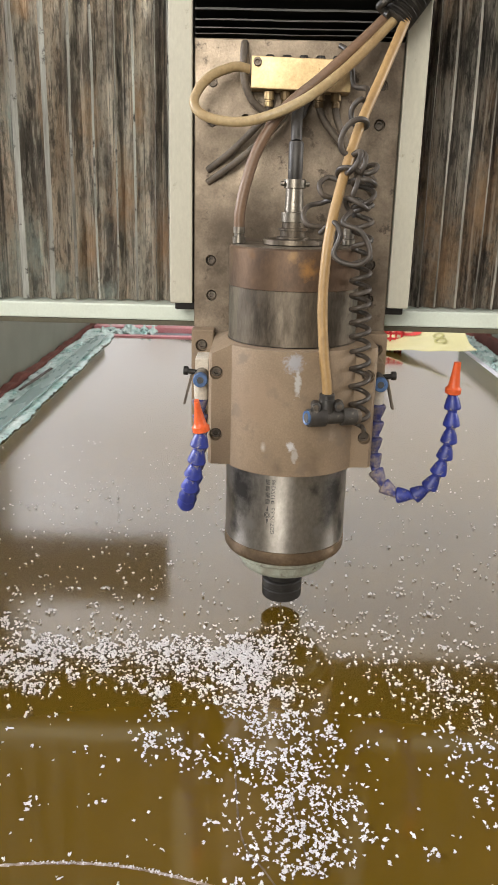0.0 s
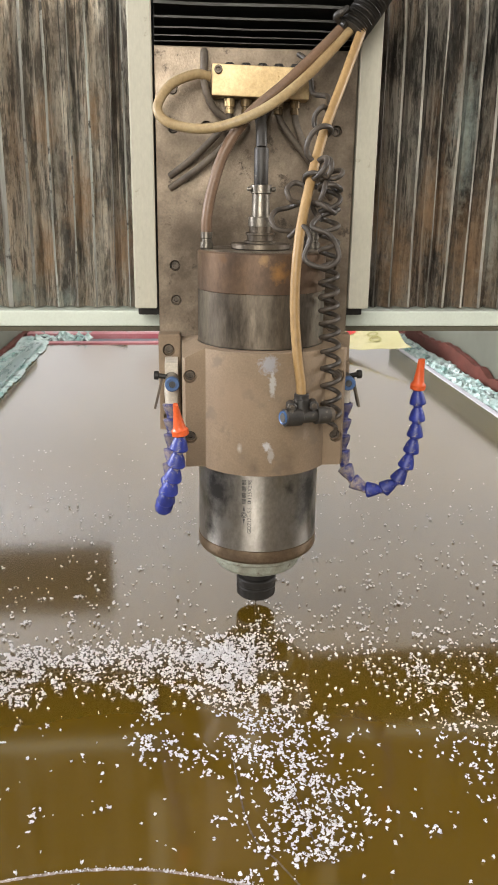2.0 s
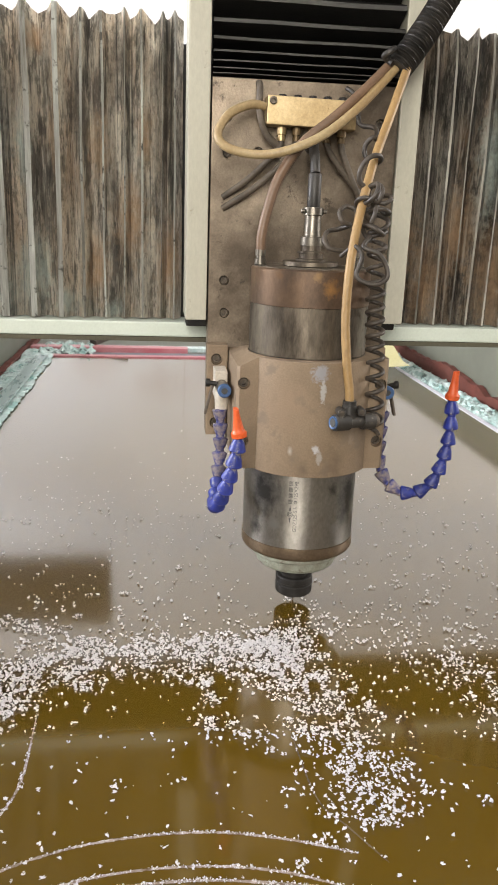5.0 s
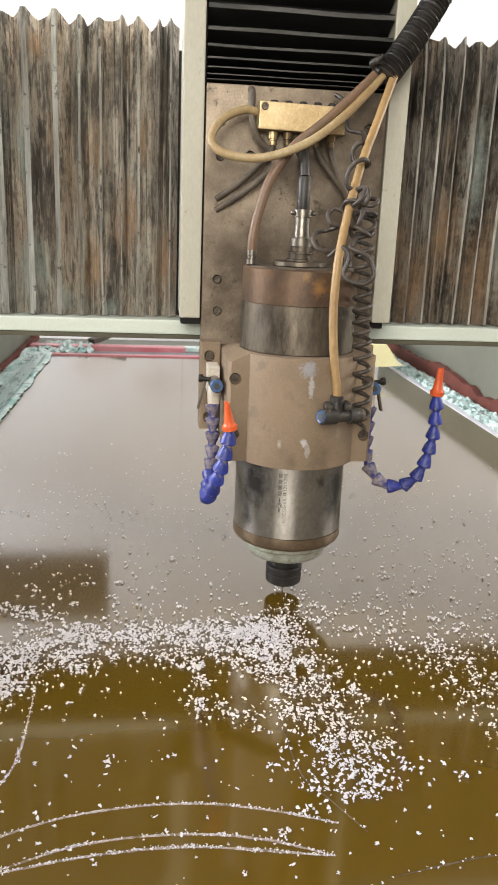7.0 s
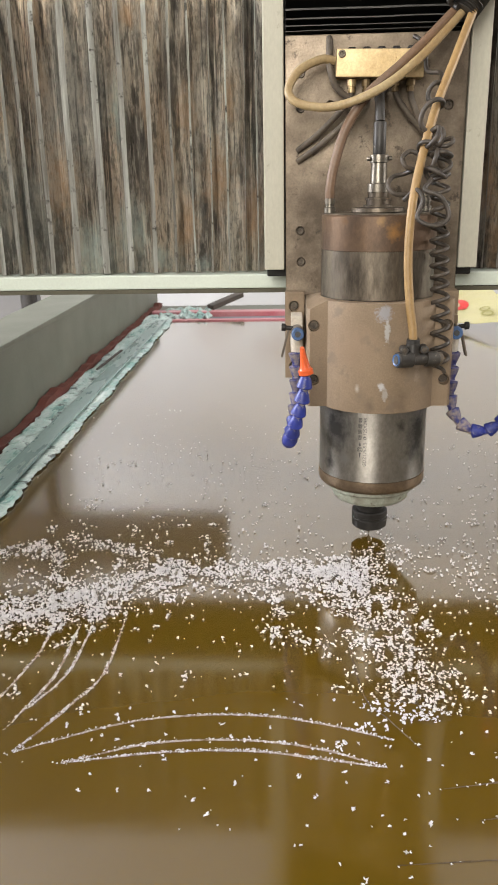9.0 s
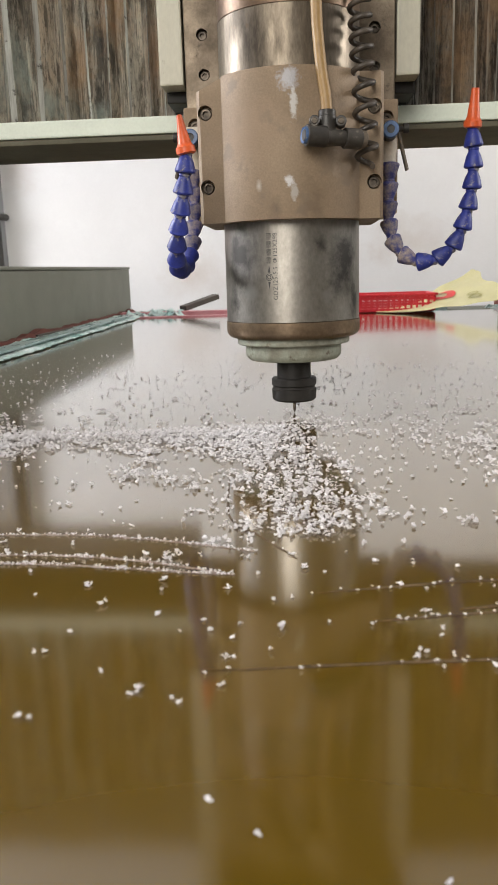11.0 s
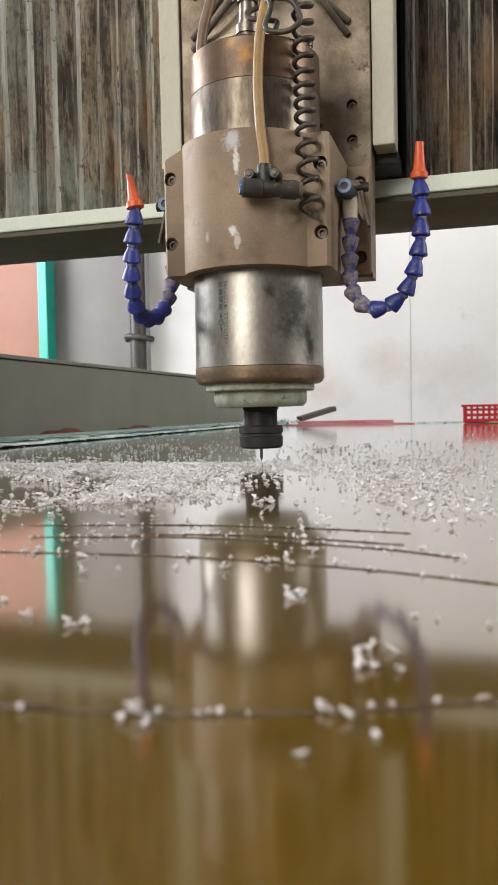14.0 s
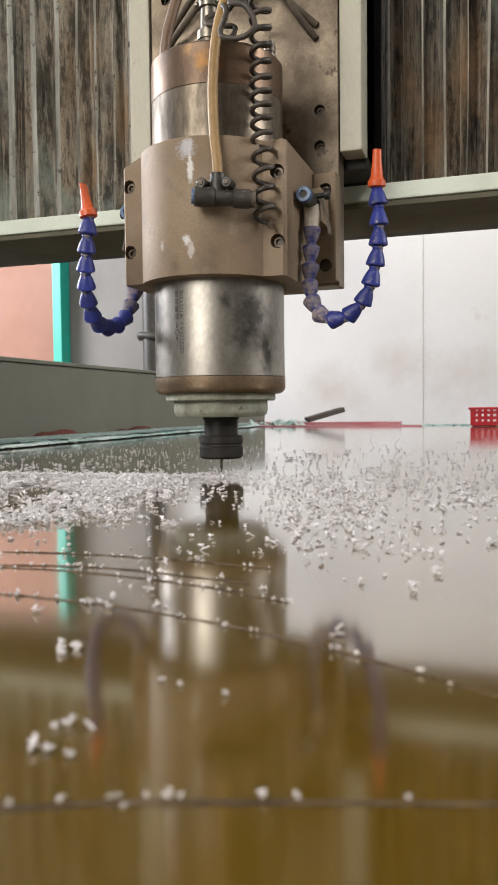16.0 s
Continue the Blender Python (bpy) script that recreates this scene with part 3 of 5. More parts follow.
for x, s in ((RAIL_IN_L + 0.002, 3), (RAIL_IN_R - 0.020, 8)):
    bm = bmesh.new()
    rnd = random.Random(s)
    ys = [-1.25 + 0.02 * k for k in range(int((BED_FAR + 1.25) / 0.02))]
    hs = [(0.030 if s == 8 else 0.008 + 0.012 * min(1, max(0, 1.3 - y))) + (0.018 if s == 8 else 0.05 * min(1, max(0, 1.5 - y))) * noise.noise((y * 3.1, s, 0)) + 0.012 * noise.noise((y * 17, s, 2)) for y in ys]
    lo = [bm.verts.new((x, y, -0.75 + 0.739)) for y in ys]
    hi = [bm.verts.new((x, y, max(0.004, h))) for y, h in zip(ys, hs)]
    lo2 = [bm.verts.new((x + 0.018, y, -0.011)) for y in ys]
    hi2 = [bm.verts.new((x + 0.018, y, max(0.004, h))) for y, h in zip(ys, hs)]
    for k in range(len(ys) - 1):
        for a, b in ((lo, hi), (hi, hi2), (hi2, lo2)):
            bm.faces.new((a[k], a[k + 1], b[k + 1], b[k]))
    bmesh.ops.recalc_face_normals(bm, faces=bm.faces[:])
    pr = link("primer_band", bm, RUST_RED, bed, "ragged red brown primer along the rail foot")
    pr.location.z = 0.75
SHEET_L, SHEET_R, SHEET_FAR = -0.53, 0.712 + RX, 1.80 - 0.08
debris_l = patchy_strip("film_scrap", RAIL_IN_L + 0.022, SHEET_L + 0.042, -1.2, SHEET_FAR + 0.12, 0.003, TEAL_FILM, 3, None, "", lift=0.007)
tagged(debris_l, "crumpled teal protective film scraps along the sheet", "film scrap", kind="stuff")
debris_r = patchy_strip("film_scrap", SHEET_R + 0.022, SHEET_R + 0.095, -1.2, SHEET_FAR + 0.2, -0.006, TEAL_FILM, 11, None, "", lift=0.018)
tagged(debris_r, "crumpled teal protective film scraps along the sheet", "film scrap", kind="stuff")

# ---- the sheet being cut ----
sheet = thing("acrylic_sheet", "glossy brown acrylic sheet with freshly engraved curved grooves", "acrylic sheet")
part("panel", box(SHEET_L, SHEET_R, -1.2, SHEET_FAR, -0.008, 0.0, 0.0008), SHEET, sheet)
part("edge_strip", box(SHEET_R + 0.001, SHEET_R + 0.016, -1.2, SHEET_FAR, -0.009, 0.001, 0.001), SHEET_EDGE, sheet, "milky cut edge of the sheet")
CX, CY = -0.12, -0.060     # how the cut pattern lies from the spindle
NX, NY = 0.04, 0.008      # the nearer cuts lie a little off that


def groove(points, seed, wide, mat, label):
    """A cut line with a burred, broken rim."""
    rnd = random.Random(seed)
    line = spline([(x + CX, y + CY, 0) for x, y in points], 40)
    bm = bmesh.new()
    rows = []
    for i, p in enumerate(line):
        d = (line[min(i + 1, len(line) - 1)] - line[max(i - 1, 0)]).normalized()
        s = Vector((-d.y, d.x, 0))
        w = wide * (0.65 + 0.7 * rnd.random()) * min(1, 6 * i / len(line) + 0.2, 6 * (1 - i / len(line)) + 0.2)
        h = 0.0001 + 0.0003 * rnd.random() ** 2
        rows.append([bm.verts.new(p + s * w * f + Vector((0, 0, z))) for f, z in ((-1, 0.0001), (-0.6, h), (0, 0.0003), (0.6, h * rnd.random() + 0.0003), (1, 0.0001))])
    for a, b in zip(rows, rows[1:]):
        for k in range(4):
            bm.faces.new((a[k], b[k], b[k + 1], a[k + 1]))
    bmesh.ops.recalc_face_normals(bm, faces=bm.faces[:])
    return part("groove", bm, mat, sheet, label)


GROOVES = [
    [(-0.25, -0.293), (-0.231, -0.231), (-0.219, -0.171), (-0.218, -0.128)],
    [(-0.21, -0.268), (-0.193, -0.203), (-0.192, -0.122)],
    [(-0.201, -0.248), (-0.182, -0.197), (-0.179, -0.115)],
    [(-0.197, -0.305), (-0.169, -0.249), (-0.149, -0.198), (-0.148, -0.108)],
    [(-0.197, -0.305), (-0.128, -0.272), (-0.074, -0.258), (-0.007, -0.255), (0.053, -0.266), (0.102, -0.283)],
    [(-0.155, -0.316), (-0.09, -0.292), (-0.02, -0.286), (0.041, -0.294), (0.094, -0.314)],
    [(-0.155, -0.316), (-0.079, -0.302), (-0.004, -0.299), (0.094, -0.314)],
    [(0.076, -0.136), (0.084, -0.225), (0.102, -0.258), (0.123, -0.293)],
    [(0.118, -0.173), (0.129, -0.239), (0.136, -0.257)],
]
GROOVES += [[(x + NX, y + NY) for x, y in g] for g in (
    [(0.092, -0.343), (0.166, -0.330), (0.221, -0.331), (0.262, -0.337)],
    [(0.112, -0.372), (0.180, -0.362), (0.247, -0.372), (0.282, -0.386)],
    [(0.150, -0.360), (0.200, -0.353), (0.262, -0.364)],
    [(0.05, -0.412), (0.134, -0.404), (0.197, -0.402), (0.254, -0.411), (0.299, -0.427), (0.36, -0.458)],
    [(0.12, -0.545), (0.226, -0.536), (0.251, -0.531), (0.275, -0.523), (0.298, -0.514), (0.38, -0.49)],
)]
for k, g in enumerate(GROOVES):
    groove(g, 40 + k, *((0.0011, SCRATCH_PALE, "engraved groove filled with pale swarf") if k < 7 else (0.0007, SCRATCH, "clean dark engraved groove")))


# ---- chips ----
def slip(rnd):
    """One ragged bent slip with thickness."""
    n = 2
    length, width = rnd.uniform(0.5, 0.9), rnd.uniform(0.40, 0.75)
    bend, twist = rnd.uniform(-1.3, 1.3), rnd.uniform(-0.8, 0.8)
    verts = []
    x = z = a = sway = 0.0
    for i in range(n + 1):
        w = width * rnd.uniform(0.35, 1.0) * (0.45 if i in (0, n) else 1)
        t = twist * i / n
        dy, dz = math.cos(t) * w / 2, math.sin(t) * w / 2
        sway += rnd.uniform(-0.28, 0.28)
        for s in (-1, 1):
            jx, jy = rnd.uniform(-0.18, 0.18), rnd.uniform(-0.14, 0.14)
            verts.append((x + jx, sway + s * dy + jy, z + s * dz))
            verts.append((x + jx + 0.03, sway + s * dy * 0.95 + jy, z + s * dz + 0.2))
        a += bend / n
        x += math.cos(a) * length / n
        z += math.sin(a) * length / n
    v = np.array(verts)
    v[:, :2] -= v[:, :2].mean(0)
    faces = []
    for i in range(n):
        p, q = 4 * i, 4 * i + 4
        faces += [(p, p + 2, q + 2, q), (p + 1, q + 1, q + 3, p + 3), (p, q, q + 1, p + 1), (p + 2, p + 3, q + 3, q + 2)]
    faces += [(0, 1, 3, 2), (4 * n, 4 * n + 2, 4 * n + 3, 4 * n + 1)]
    return v, faces


def flake(rnd):
    """One shaving: two or three slips crumpled together."""
    verts, faces, base = [], [], 0
    for k in range(rnd.choice((2, 3, 3, 4))):
        v, f = slip(rnd)
        m = np.array(Euler((rnd.gauss(0, 0.35), rnd.gauss(0, 0.35), rnd.uniform(0, 6.28))).to_matrix())
        v = v @ m.T + np.array((rnd.uniform(-0.32, 0.32), rnd.uniform(-0.32, 0.32), 0.35 * rnd.random())) * (k > 0)
        v[:, 2] = (v[:, 2] - v[:, 2].min()) * 0.62 + 0.12 * k
        verts.append(v)
        faces += [tuple(i + base for i in q) for q in f]
        base += len(v)
    return np.vstack(verts), faces


CHIP_RND = random.Random(5)
FLAKES = [flake(CHIP_RND) for _ in range(60)]


def chips(name, places, label):
    """Many shavings in one mesh; places: x, y, size, height."""
    verts, faces, base = [], [], 0
    for x, y, size, lift in places:
        v, f = CHIP_RND.choice(FLAKES)
        e = Euler((CHIP_RND.gauss(0, 0.22), CHIP_RND.gauss(0, 0.22), CHIP_RND.uniform(0, 6.28)))
        m = np.array(e.to_matrix())
        w = (v * size) @ m.T
        w[:, 2] += lift + 0.0001 - w[:, 2].min()
        w[:, 0] += x
        w[:, 1] += y
        verts += [tuple(p) for p in w]
        faces += [tuple(i + base for i in q) for q in f]
        base += len(v)
    me = bpy.data.meshes.new(name)
    me.from_pydata(verts, [], faces)
    me.materials.append(CHIP)
    ob = new(name, me)
    return tagged(ob, label, "plastic chips", kind="stuff")


def band(points, wide, count, heap=0.003, size=(0.0018, 0.0043)):
    """Places scattered along a curved band, thick in its middle."""
    line = spline([(x + CX, y + CY, 0) for x, y in points], 30)
    out = []
    for _ in range(count):
        i = CHIP_RND.randrange(len(line) - 1)
        p, d = line[i], (line[i + 1] - line[i]).normalized()
        g = CHIP_RND.gauss(0, 1)
        off = g * wide / 2
        q = p + Vector((-d.y, d.x, 0)) * off + d * CHIP_RND.gauss(0, 0.006)
        clump = noise.noise((q.x * 55, q.y * 55, 1.0))
        if clump < -0.12 + 0.25 * abs(g) - 0.15 and CHIP_RND.random() < 0.75:
            continue
        out.append((q.x, q.y, CHIP_RND.uniform(*size), CHIP_RND.random() * heap * max(0, 1 - abs(g) / 1.6)))
    return out


near = []
near += band([(-0.30, -0.095), (-0.219, -0.081), (-0.18, -0.052), (-0.134, -0.012), (-0.081, -0.009), (-0.004, -0.010), (0.05, -0.002), (0.12, -0.008)], 0.058, 4600, 0.005)
near += band([(0.06, 0.004), (0.082, -0.03), (0.098, -0.076), (0.116, -0.139), (0.128, -0.205), (0.145, -0.255)], 0.062, 2300, 0.003)
near += band([(0.054, 0.0), (0.102, 0.015), (0.171, 0.059)], 0.06, 420, 0.002)
near += band([(-0.342, -0.002), (-0.328, 0.04), (-0.282, 0.061), (-0.242, -0.016), (-0.221, -0.105)], 0.020, 700)
near += band([(-0.261, 0.096), (-0.215, 0.069), (-0.172, 0.049), (-0.10, 0.01)], 0.022, 300)
near += band([(-0.304, -0.102), (-0.254, -0.112), (-0.218, -0.105), (-0.164, -0.091)], 0.036, 900, 0.004)
near += band([(0.004, -0.06), (0.007, -0.078), (0.012, -0.10)], 0.012, 90)
near += band([(0.0, -0.125), (0.02, -0.135), (0.052, -0.150)], 0.022, 110)
near += band([(0.18, 0.033), (0.28, 0.023), (0.36, -0.047), (0.41, -0.147), (0.43, -0.247)], 0.085, 380, 0.002)
near += band([(0.26, -0.010), (0.275, -0.07), (0.285, -0.13), (0.30, -0.20), (0.335, -0.30)], 0.055, 650, 0.002)
for k, g in enumerate(GROOVES):
    near += [(x, y, s * (0.42 if k < 7 else 0.5), 0.0003) for x, y, s, h in band(g, 0.0022, 380 if k < 7 else 45, 0.0)]
chips("plastic_chips", near, "heaped white plastic shavings on the sheet")
loose = []
while len(loose) < 1500:
    x, y = CHIP_RND.uniform(-0.42, 0.42), CHIP_RND.uniform(-0.44, 0.42)
    keep = 0.28 + 0.72 * math.exp(-((y + 0.02) / 0.15) ** 2)
    if CHIP_RND.random() < keep * (0.4 if noise.noise((x * 14, y * 14, 4)) < 0 else 1):
        loose.append((x, y, CHIP_RND.uniform(0.0014, 0.0044), 0.0))
for x, y, s in ((0.154, -0.589, 0.0042), (0.1565, -0.5905, 0.0036), (0.152, -0.591, 0.003), (0.115, -0.541, 0.0042), (0.118, -0.539, 0.0034), (0.088, -0.485, 0.0042), (0.159, -0.502, 0.0042), (0.162, -0.500, 0.004), (0.1605, -0.505, 0.0036), (0.186, -0.556, 0.0044), (0.189, -0.5545, 0.004), (0.1935, -0.556, 0.0028), (0.13, -0.47, 0.004), (0.075, -0.46, 0.005), (0.225, -0.47, 0.005), (0.21, -0.52, 0.003), (0.06, -0.43, 0.004)):
    loose.append((x, y, s * 0.8, 0.0))
for _ in range(40):
    loose.append((CHIP_RND.uniform(-0.2, 0.28), CHIP_RND.uniform(-0.48, -0.34), CHIP_RND.uniform(0.0014, 0.0030), 0.0))
for _ in range(110):
    x, y = CHIP_RND.uniform(-0.42, 0.40), CHIP_RND.gauss(-0.06, 0.12)
    for _ in range(CHIP_RND.choice((3, 4, 6, 9))):
        loose.append((x + CHIP_RND.gauss(0, 0.0035), y + CHIP_RND.gauss(0, 0.003), CHIP_RND.uniform(0.0022, 0.0042), CHIP_RND.random() * 0.0015))
for _ in range(34):
    x, y = CHIP_RND.uniform(-0.14, 0.20), CHIP_RND.uniform(-0.60, -0.42)
    for _ in range(CHIP_RND.choice((1, 1, 2, 3))):
        loose.append((x + CHIP_RND.gauss(0, 0.0022), y + CHIP_RND.gauss(0, 0.0018), CHIP_RND.uniform(0.0016, 0.0032), 0.0))
chips("loose_chips", loose, "scattered white plastic shavings on the sheet")
far_chips = [(CHIP_RND.gauss(-0.06, 0.26), 0.22 + abs(CHIP_RND.gauss(0, 0.26)), CHIP_RND.uniform(0.0010, 0.0032), 0.0) for _ in range(420)]
chips("chip_dust", [c for c in far_chips if SHEET_L < c[0] < SHEET_R], "fine white plastic crumbs on the sheet")


# ---- far end of the bed: offcuts, stick, basket, printed film ----
def offcut(name, a, b, wide, mat, label, z=0.0, thick=0.006):
    ob = thing(name, label, "offcut", "offcuts at the far end", at=(a[0], a[1], z))
    d = Vector((b[0] - a[0], b[1] - a[1], 0))
    bm = box(0, d.length, -wide / 2, wide / 2, 0.0, thick, 0.001)
    bm.transform(Matrix.Rotation(math.atan2(d.y, d.x), 4, "Z"))
    part("strip", bm, mat, ob)
    return ob


FY = SHEET_FAR
GLASSY = material("grey_teal_acrylic", (0.17, 0.26, 0.25), (0.28, 0.38, 0.365), rough=0.2, rough2=0.35, scale=9, stretch=(1, 0.2, 1), bump=0.06)
offcut("offcut_strip", (SHEET_L + 0.006, -0.30), (SHEET_L + 0.012, FY - 0.05), 0.034, GLASSY, "grey teal acrylic offcut strip lying along the sheet", 0.010, 0.005)
offcut("offcut_strip", (SHEET_L - 0.03, 0.95), (SHEET_L - 0.018, 1.18), 0.006, DARK_WOOD, "thin dark offcut sliver lying on the film scraps", 0.011, 0.004)
offcut("offcut_strip", (SHEET_L - 0.02, FY + 0.022), (0.02, FY + 0.026), 0.030, PINK, "pink acrylic offcut strip behind the sheet", -0.012, 0.016)
offcut("offcut_strip", (SHEET_L + 0.05, FY + 0.075), (0.0, FY + 0.085), 0.05, SLATE, "slate grey acrylic offcut strip behind the sheet", -0.012, 0.012)
offcut("offcut_strip", (SHEET_L - 0.05, FY + 0.16), (-0.06, FY + 0.155), 0.05, PINK, "pink acrylic offcut strip behind the sheet", -0.012, 0.024)
offcut("offcut_strip", (SHEET_L + 0.02, FY + 0.23), (SHEET_R - 0.1, FY + 0.225), 0.05, TEAL_FILM, "teal acrylic offcut strip behind the sheet", -0.012, 0.014)
film = patchy_strip("film_scrap", SHEET_L - 0.02, SHEET_L + 0.16, FY + 0.04, FY + 0.24, -0.006, TEAL_FILM, 23, None, "", lift=0.035, ny=30, nx=14)
tagged(film, "crumpled teal film scraps at the sheet corner", "film scrap", kind="stuff")
stick = thing("dark_stick", "dark flat bar lying propped on the offcuts", "bar", at=(-0.40 + LX, 1.86 + LY + 0.20, 0.006))
bm = box(0, 0.14, -0.02, 0.02, 0, 0.017, 0.003)
bm.transform(pose(0, 0, 0.004, 0, -14, 40))
part("bar", bm, DARK_WOOD, stick)


def basket():
    """A low red tray with rows of holes in its sides."""
    ob = thing("plastic_basket", "low red plastic basket with pierced sides", "basket", at=(0.145 + LX, 1.72 + LY + 0.1, 0.001))
    lx, ly, h = 0.25, 0.17, 0.055
    part("base", box(0.006, lx - 0.006, 0.006, ly - 0.006, 0, 0.004, 0.001), RED_PLASTIC, ob)
    part("rim", box(-0.005, lx + 0.005, -0.005, 0.004, h - 0.007, h, 0.002), RED_PLASTIC, ob)
    part("rim", box(-0.005, lx + 0.005, ly - 0.004, ly + 0.005, h - 0.007, h, 0.002), RED_PLASTIC, ob)
    for x in (0, lx):
        part("rim", box(x - 0.005, x + 0.005, -0.005, ly + 0.005, h - 0.0065, h - 0.0005, 0.002), RED_PLASTIC, ob)
    for y in (0.001, ly - 0.004):
        bm = bmesh.new()
        for k in range(3):
            z = 0.004 + k * 0.016
            box(0.002, lx - 0.002, y, y + 0.003, z, z + 0.007, 0, bm)
        for k in range(15):
            x = 0.004 + k * (lx - 0.012) / 14
            box(x, x + 0.006, y - 0.0005, y + 0.0035, 0.003, h - 0.005, 0, bm)
        part("side", bm, RED_PLASTIC, ob)
    for x in (0.001, lx - 0.004):
        bm = bmesh.new()
        for k in range(3):
            z = 0.004 + k * 0.016
            box(x, x + 0.003, 0.004, ly - 0.004, z, z + 0.007, 0, bm)
        for k in range(10):
            y = 0.006 + k * (ly - 0.018) / 9
            box(x - 0.0005, x + 0.0035, y, y + 0.006, 0.003, h - 0.005, 0, bm)
        part("side", bm, RED_PLASTIC, ob)
    return ob


basket()


def printed_film():
    """A limp yellow printed film, lying on the sheet's corner and leaning on the rail."""
    ob = thing("printed_film", "limp yellow printed film with red and olive shapes", "plastic film", at=(0, 0, 0))
    x0, x1, y0, y1 = 0.24, 0.56, 1.42 + RY, 1.93 + RY

    def height(u, v):
        return 0.003 + 0.15 * max(0, u - 0.25) ** 1.3 * (0.35 + 0.65 * v) + 0.012 * (1 + noise.noise((u * 5, v * 4, 7))) * u

    bm = bmesh.new()
    n = 26
    g = [[bm.verts.new((x0 + (x1 - x0) * u + 0.02 * noise.noise((v * 4, 1, 1)), y0 + (y1 - y0) * v + 0.30 * (1 - u) * (1 - v), height(u, v))) for u in (i / n for i in range(n + 1))] for v in (j / n for j in range(n + 1))]
    for a, b in zip(g, g[1:]):
        for i in range(n):
            bm.faces.new((a[i], a[i + 1], b[i + 1], b[i]))
    top = bmesh.ops.extrude_face_region(bm, geom=bm.faces[:])["geom"]
    for v in top:
        if isinstance(v, bmesh.types.BMVert):
            v.co.z += 0.0015
    bmesh.ops.recalc_face_normals(bm, faces=bm.faces[:])
    part("film", bm, YELLOW_BAG, ob, smooth=60)

    def ring(cu, cv, ru, rv, thick, mat, name, label):
        bm = bmesh.new()
        rows = []
        for k in range(36):
            a = 2 * math.pi * k / 36
            pair = []
            for s in (1, 1 - thick):
                u, v = cu + ru * s * math.cos(a), cv + rv * s * math.sin(a)
                x = x0 + (x1 - x0) * u + 0.02 * noise.noise((v * 4, 1, 1))
                y = y0 + (y1 - y0) * v + 0.30 * (1 - u) * (1 - v)
                pair.append(bm.verts.new((x, y, height(u, v) + 0.004)))
            rows.append(pair)
        for k in range(36):
            p, q = rows[k], rows[(k + 1) % 36]
            bm.faces.new((p[0], q[0], q[1], p[1]))
        bmesh.ops.recalc_face_normals(bm, faces=bm.faces[:])
        part(name, bm, mat, ob, label)

    ring(0.62, 0.60, 0.12, 0.16, 0.55, PRINT_RED, "print", "bold red printed ring")
    ring(0.42, 0.78, 0.08, 0.10, 0.6, PRINT_RED, "print", "bold red printed ring")
    ring(0.80, 0.20, 0.05, 0.07, 0.35, PRINT_OLIVE, "print", "olive printed ring")
    ring(0.80, 0.33, 0.045, 0.06, 0.35, PRINT_OLIVE, "print", "olive printed ring")
    return ob


printed_film()

# ---- the gantry ----
gantry = thing("gantry_beam", "pale green painted gantry beam across the bed", "gantry", at=(0, 0, 0))
GX0, GX1 = RAIL_IN_L - 0.10, RAIL_IN_R + 0.10
part("ledge", box(GX0, GX1, 0.20, 0.2595, 0.2905, 0.309, 0.002), LEDGE, gantry)
# separate plate so the beam's shaded underside can be coloured darker
part("base_plate", box(GX0, GX1, 0.2035, 0.345, 0.284, 0.290, 0.001), OLIVE, gantry, "olive underside plate with its shade in the colour")
part("beam_body", box(GX0, GX1, 0.262, 0.40, 0.2905, 0.640, 0.004), BELLOWS_BLACK, gantry, "dark beam hidden behind the bellows")
for x in (GX0, GX1 - 0.06):
    part("upright", box(x, x + 0.06, 0.21, 0.45, 0.162, 0.2835, 0.004), LEDGE, gantry)


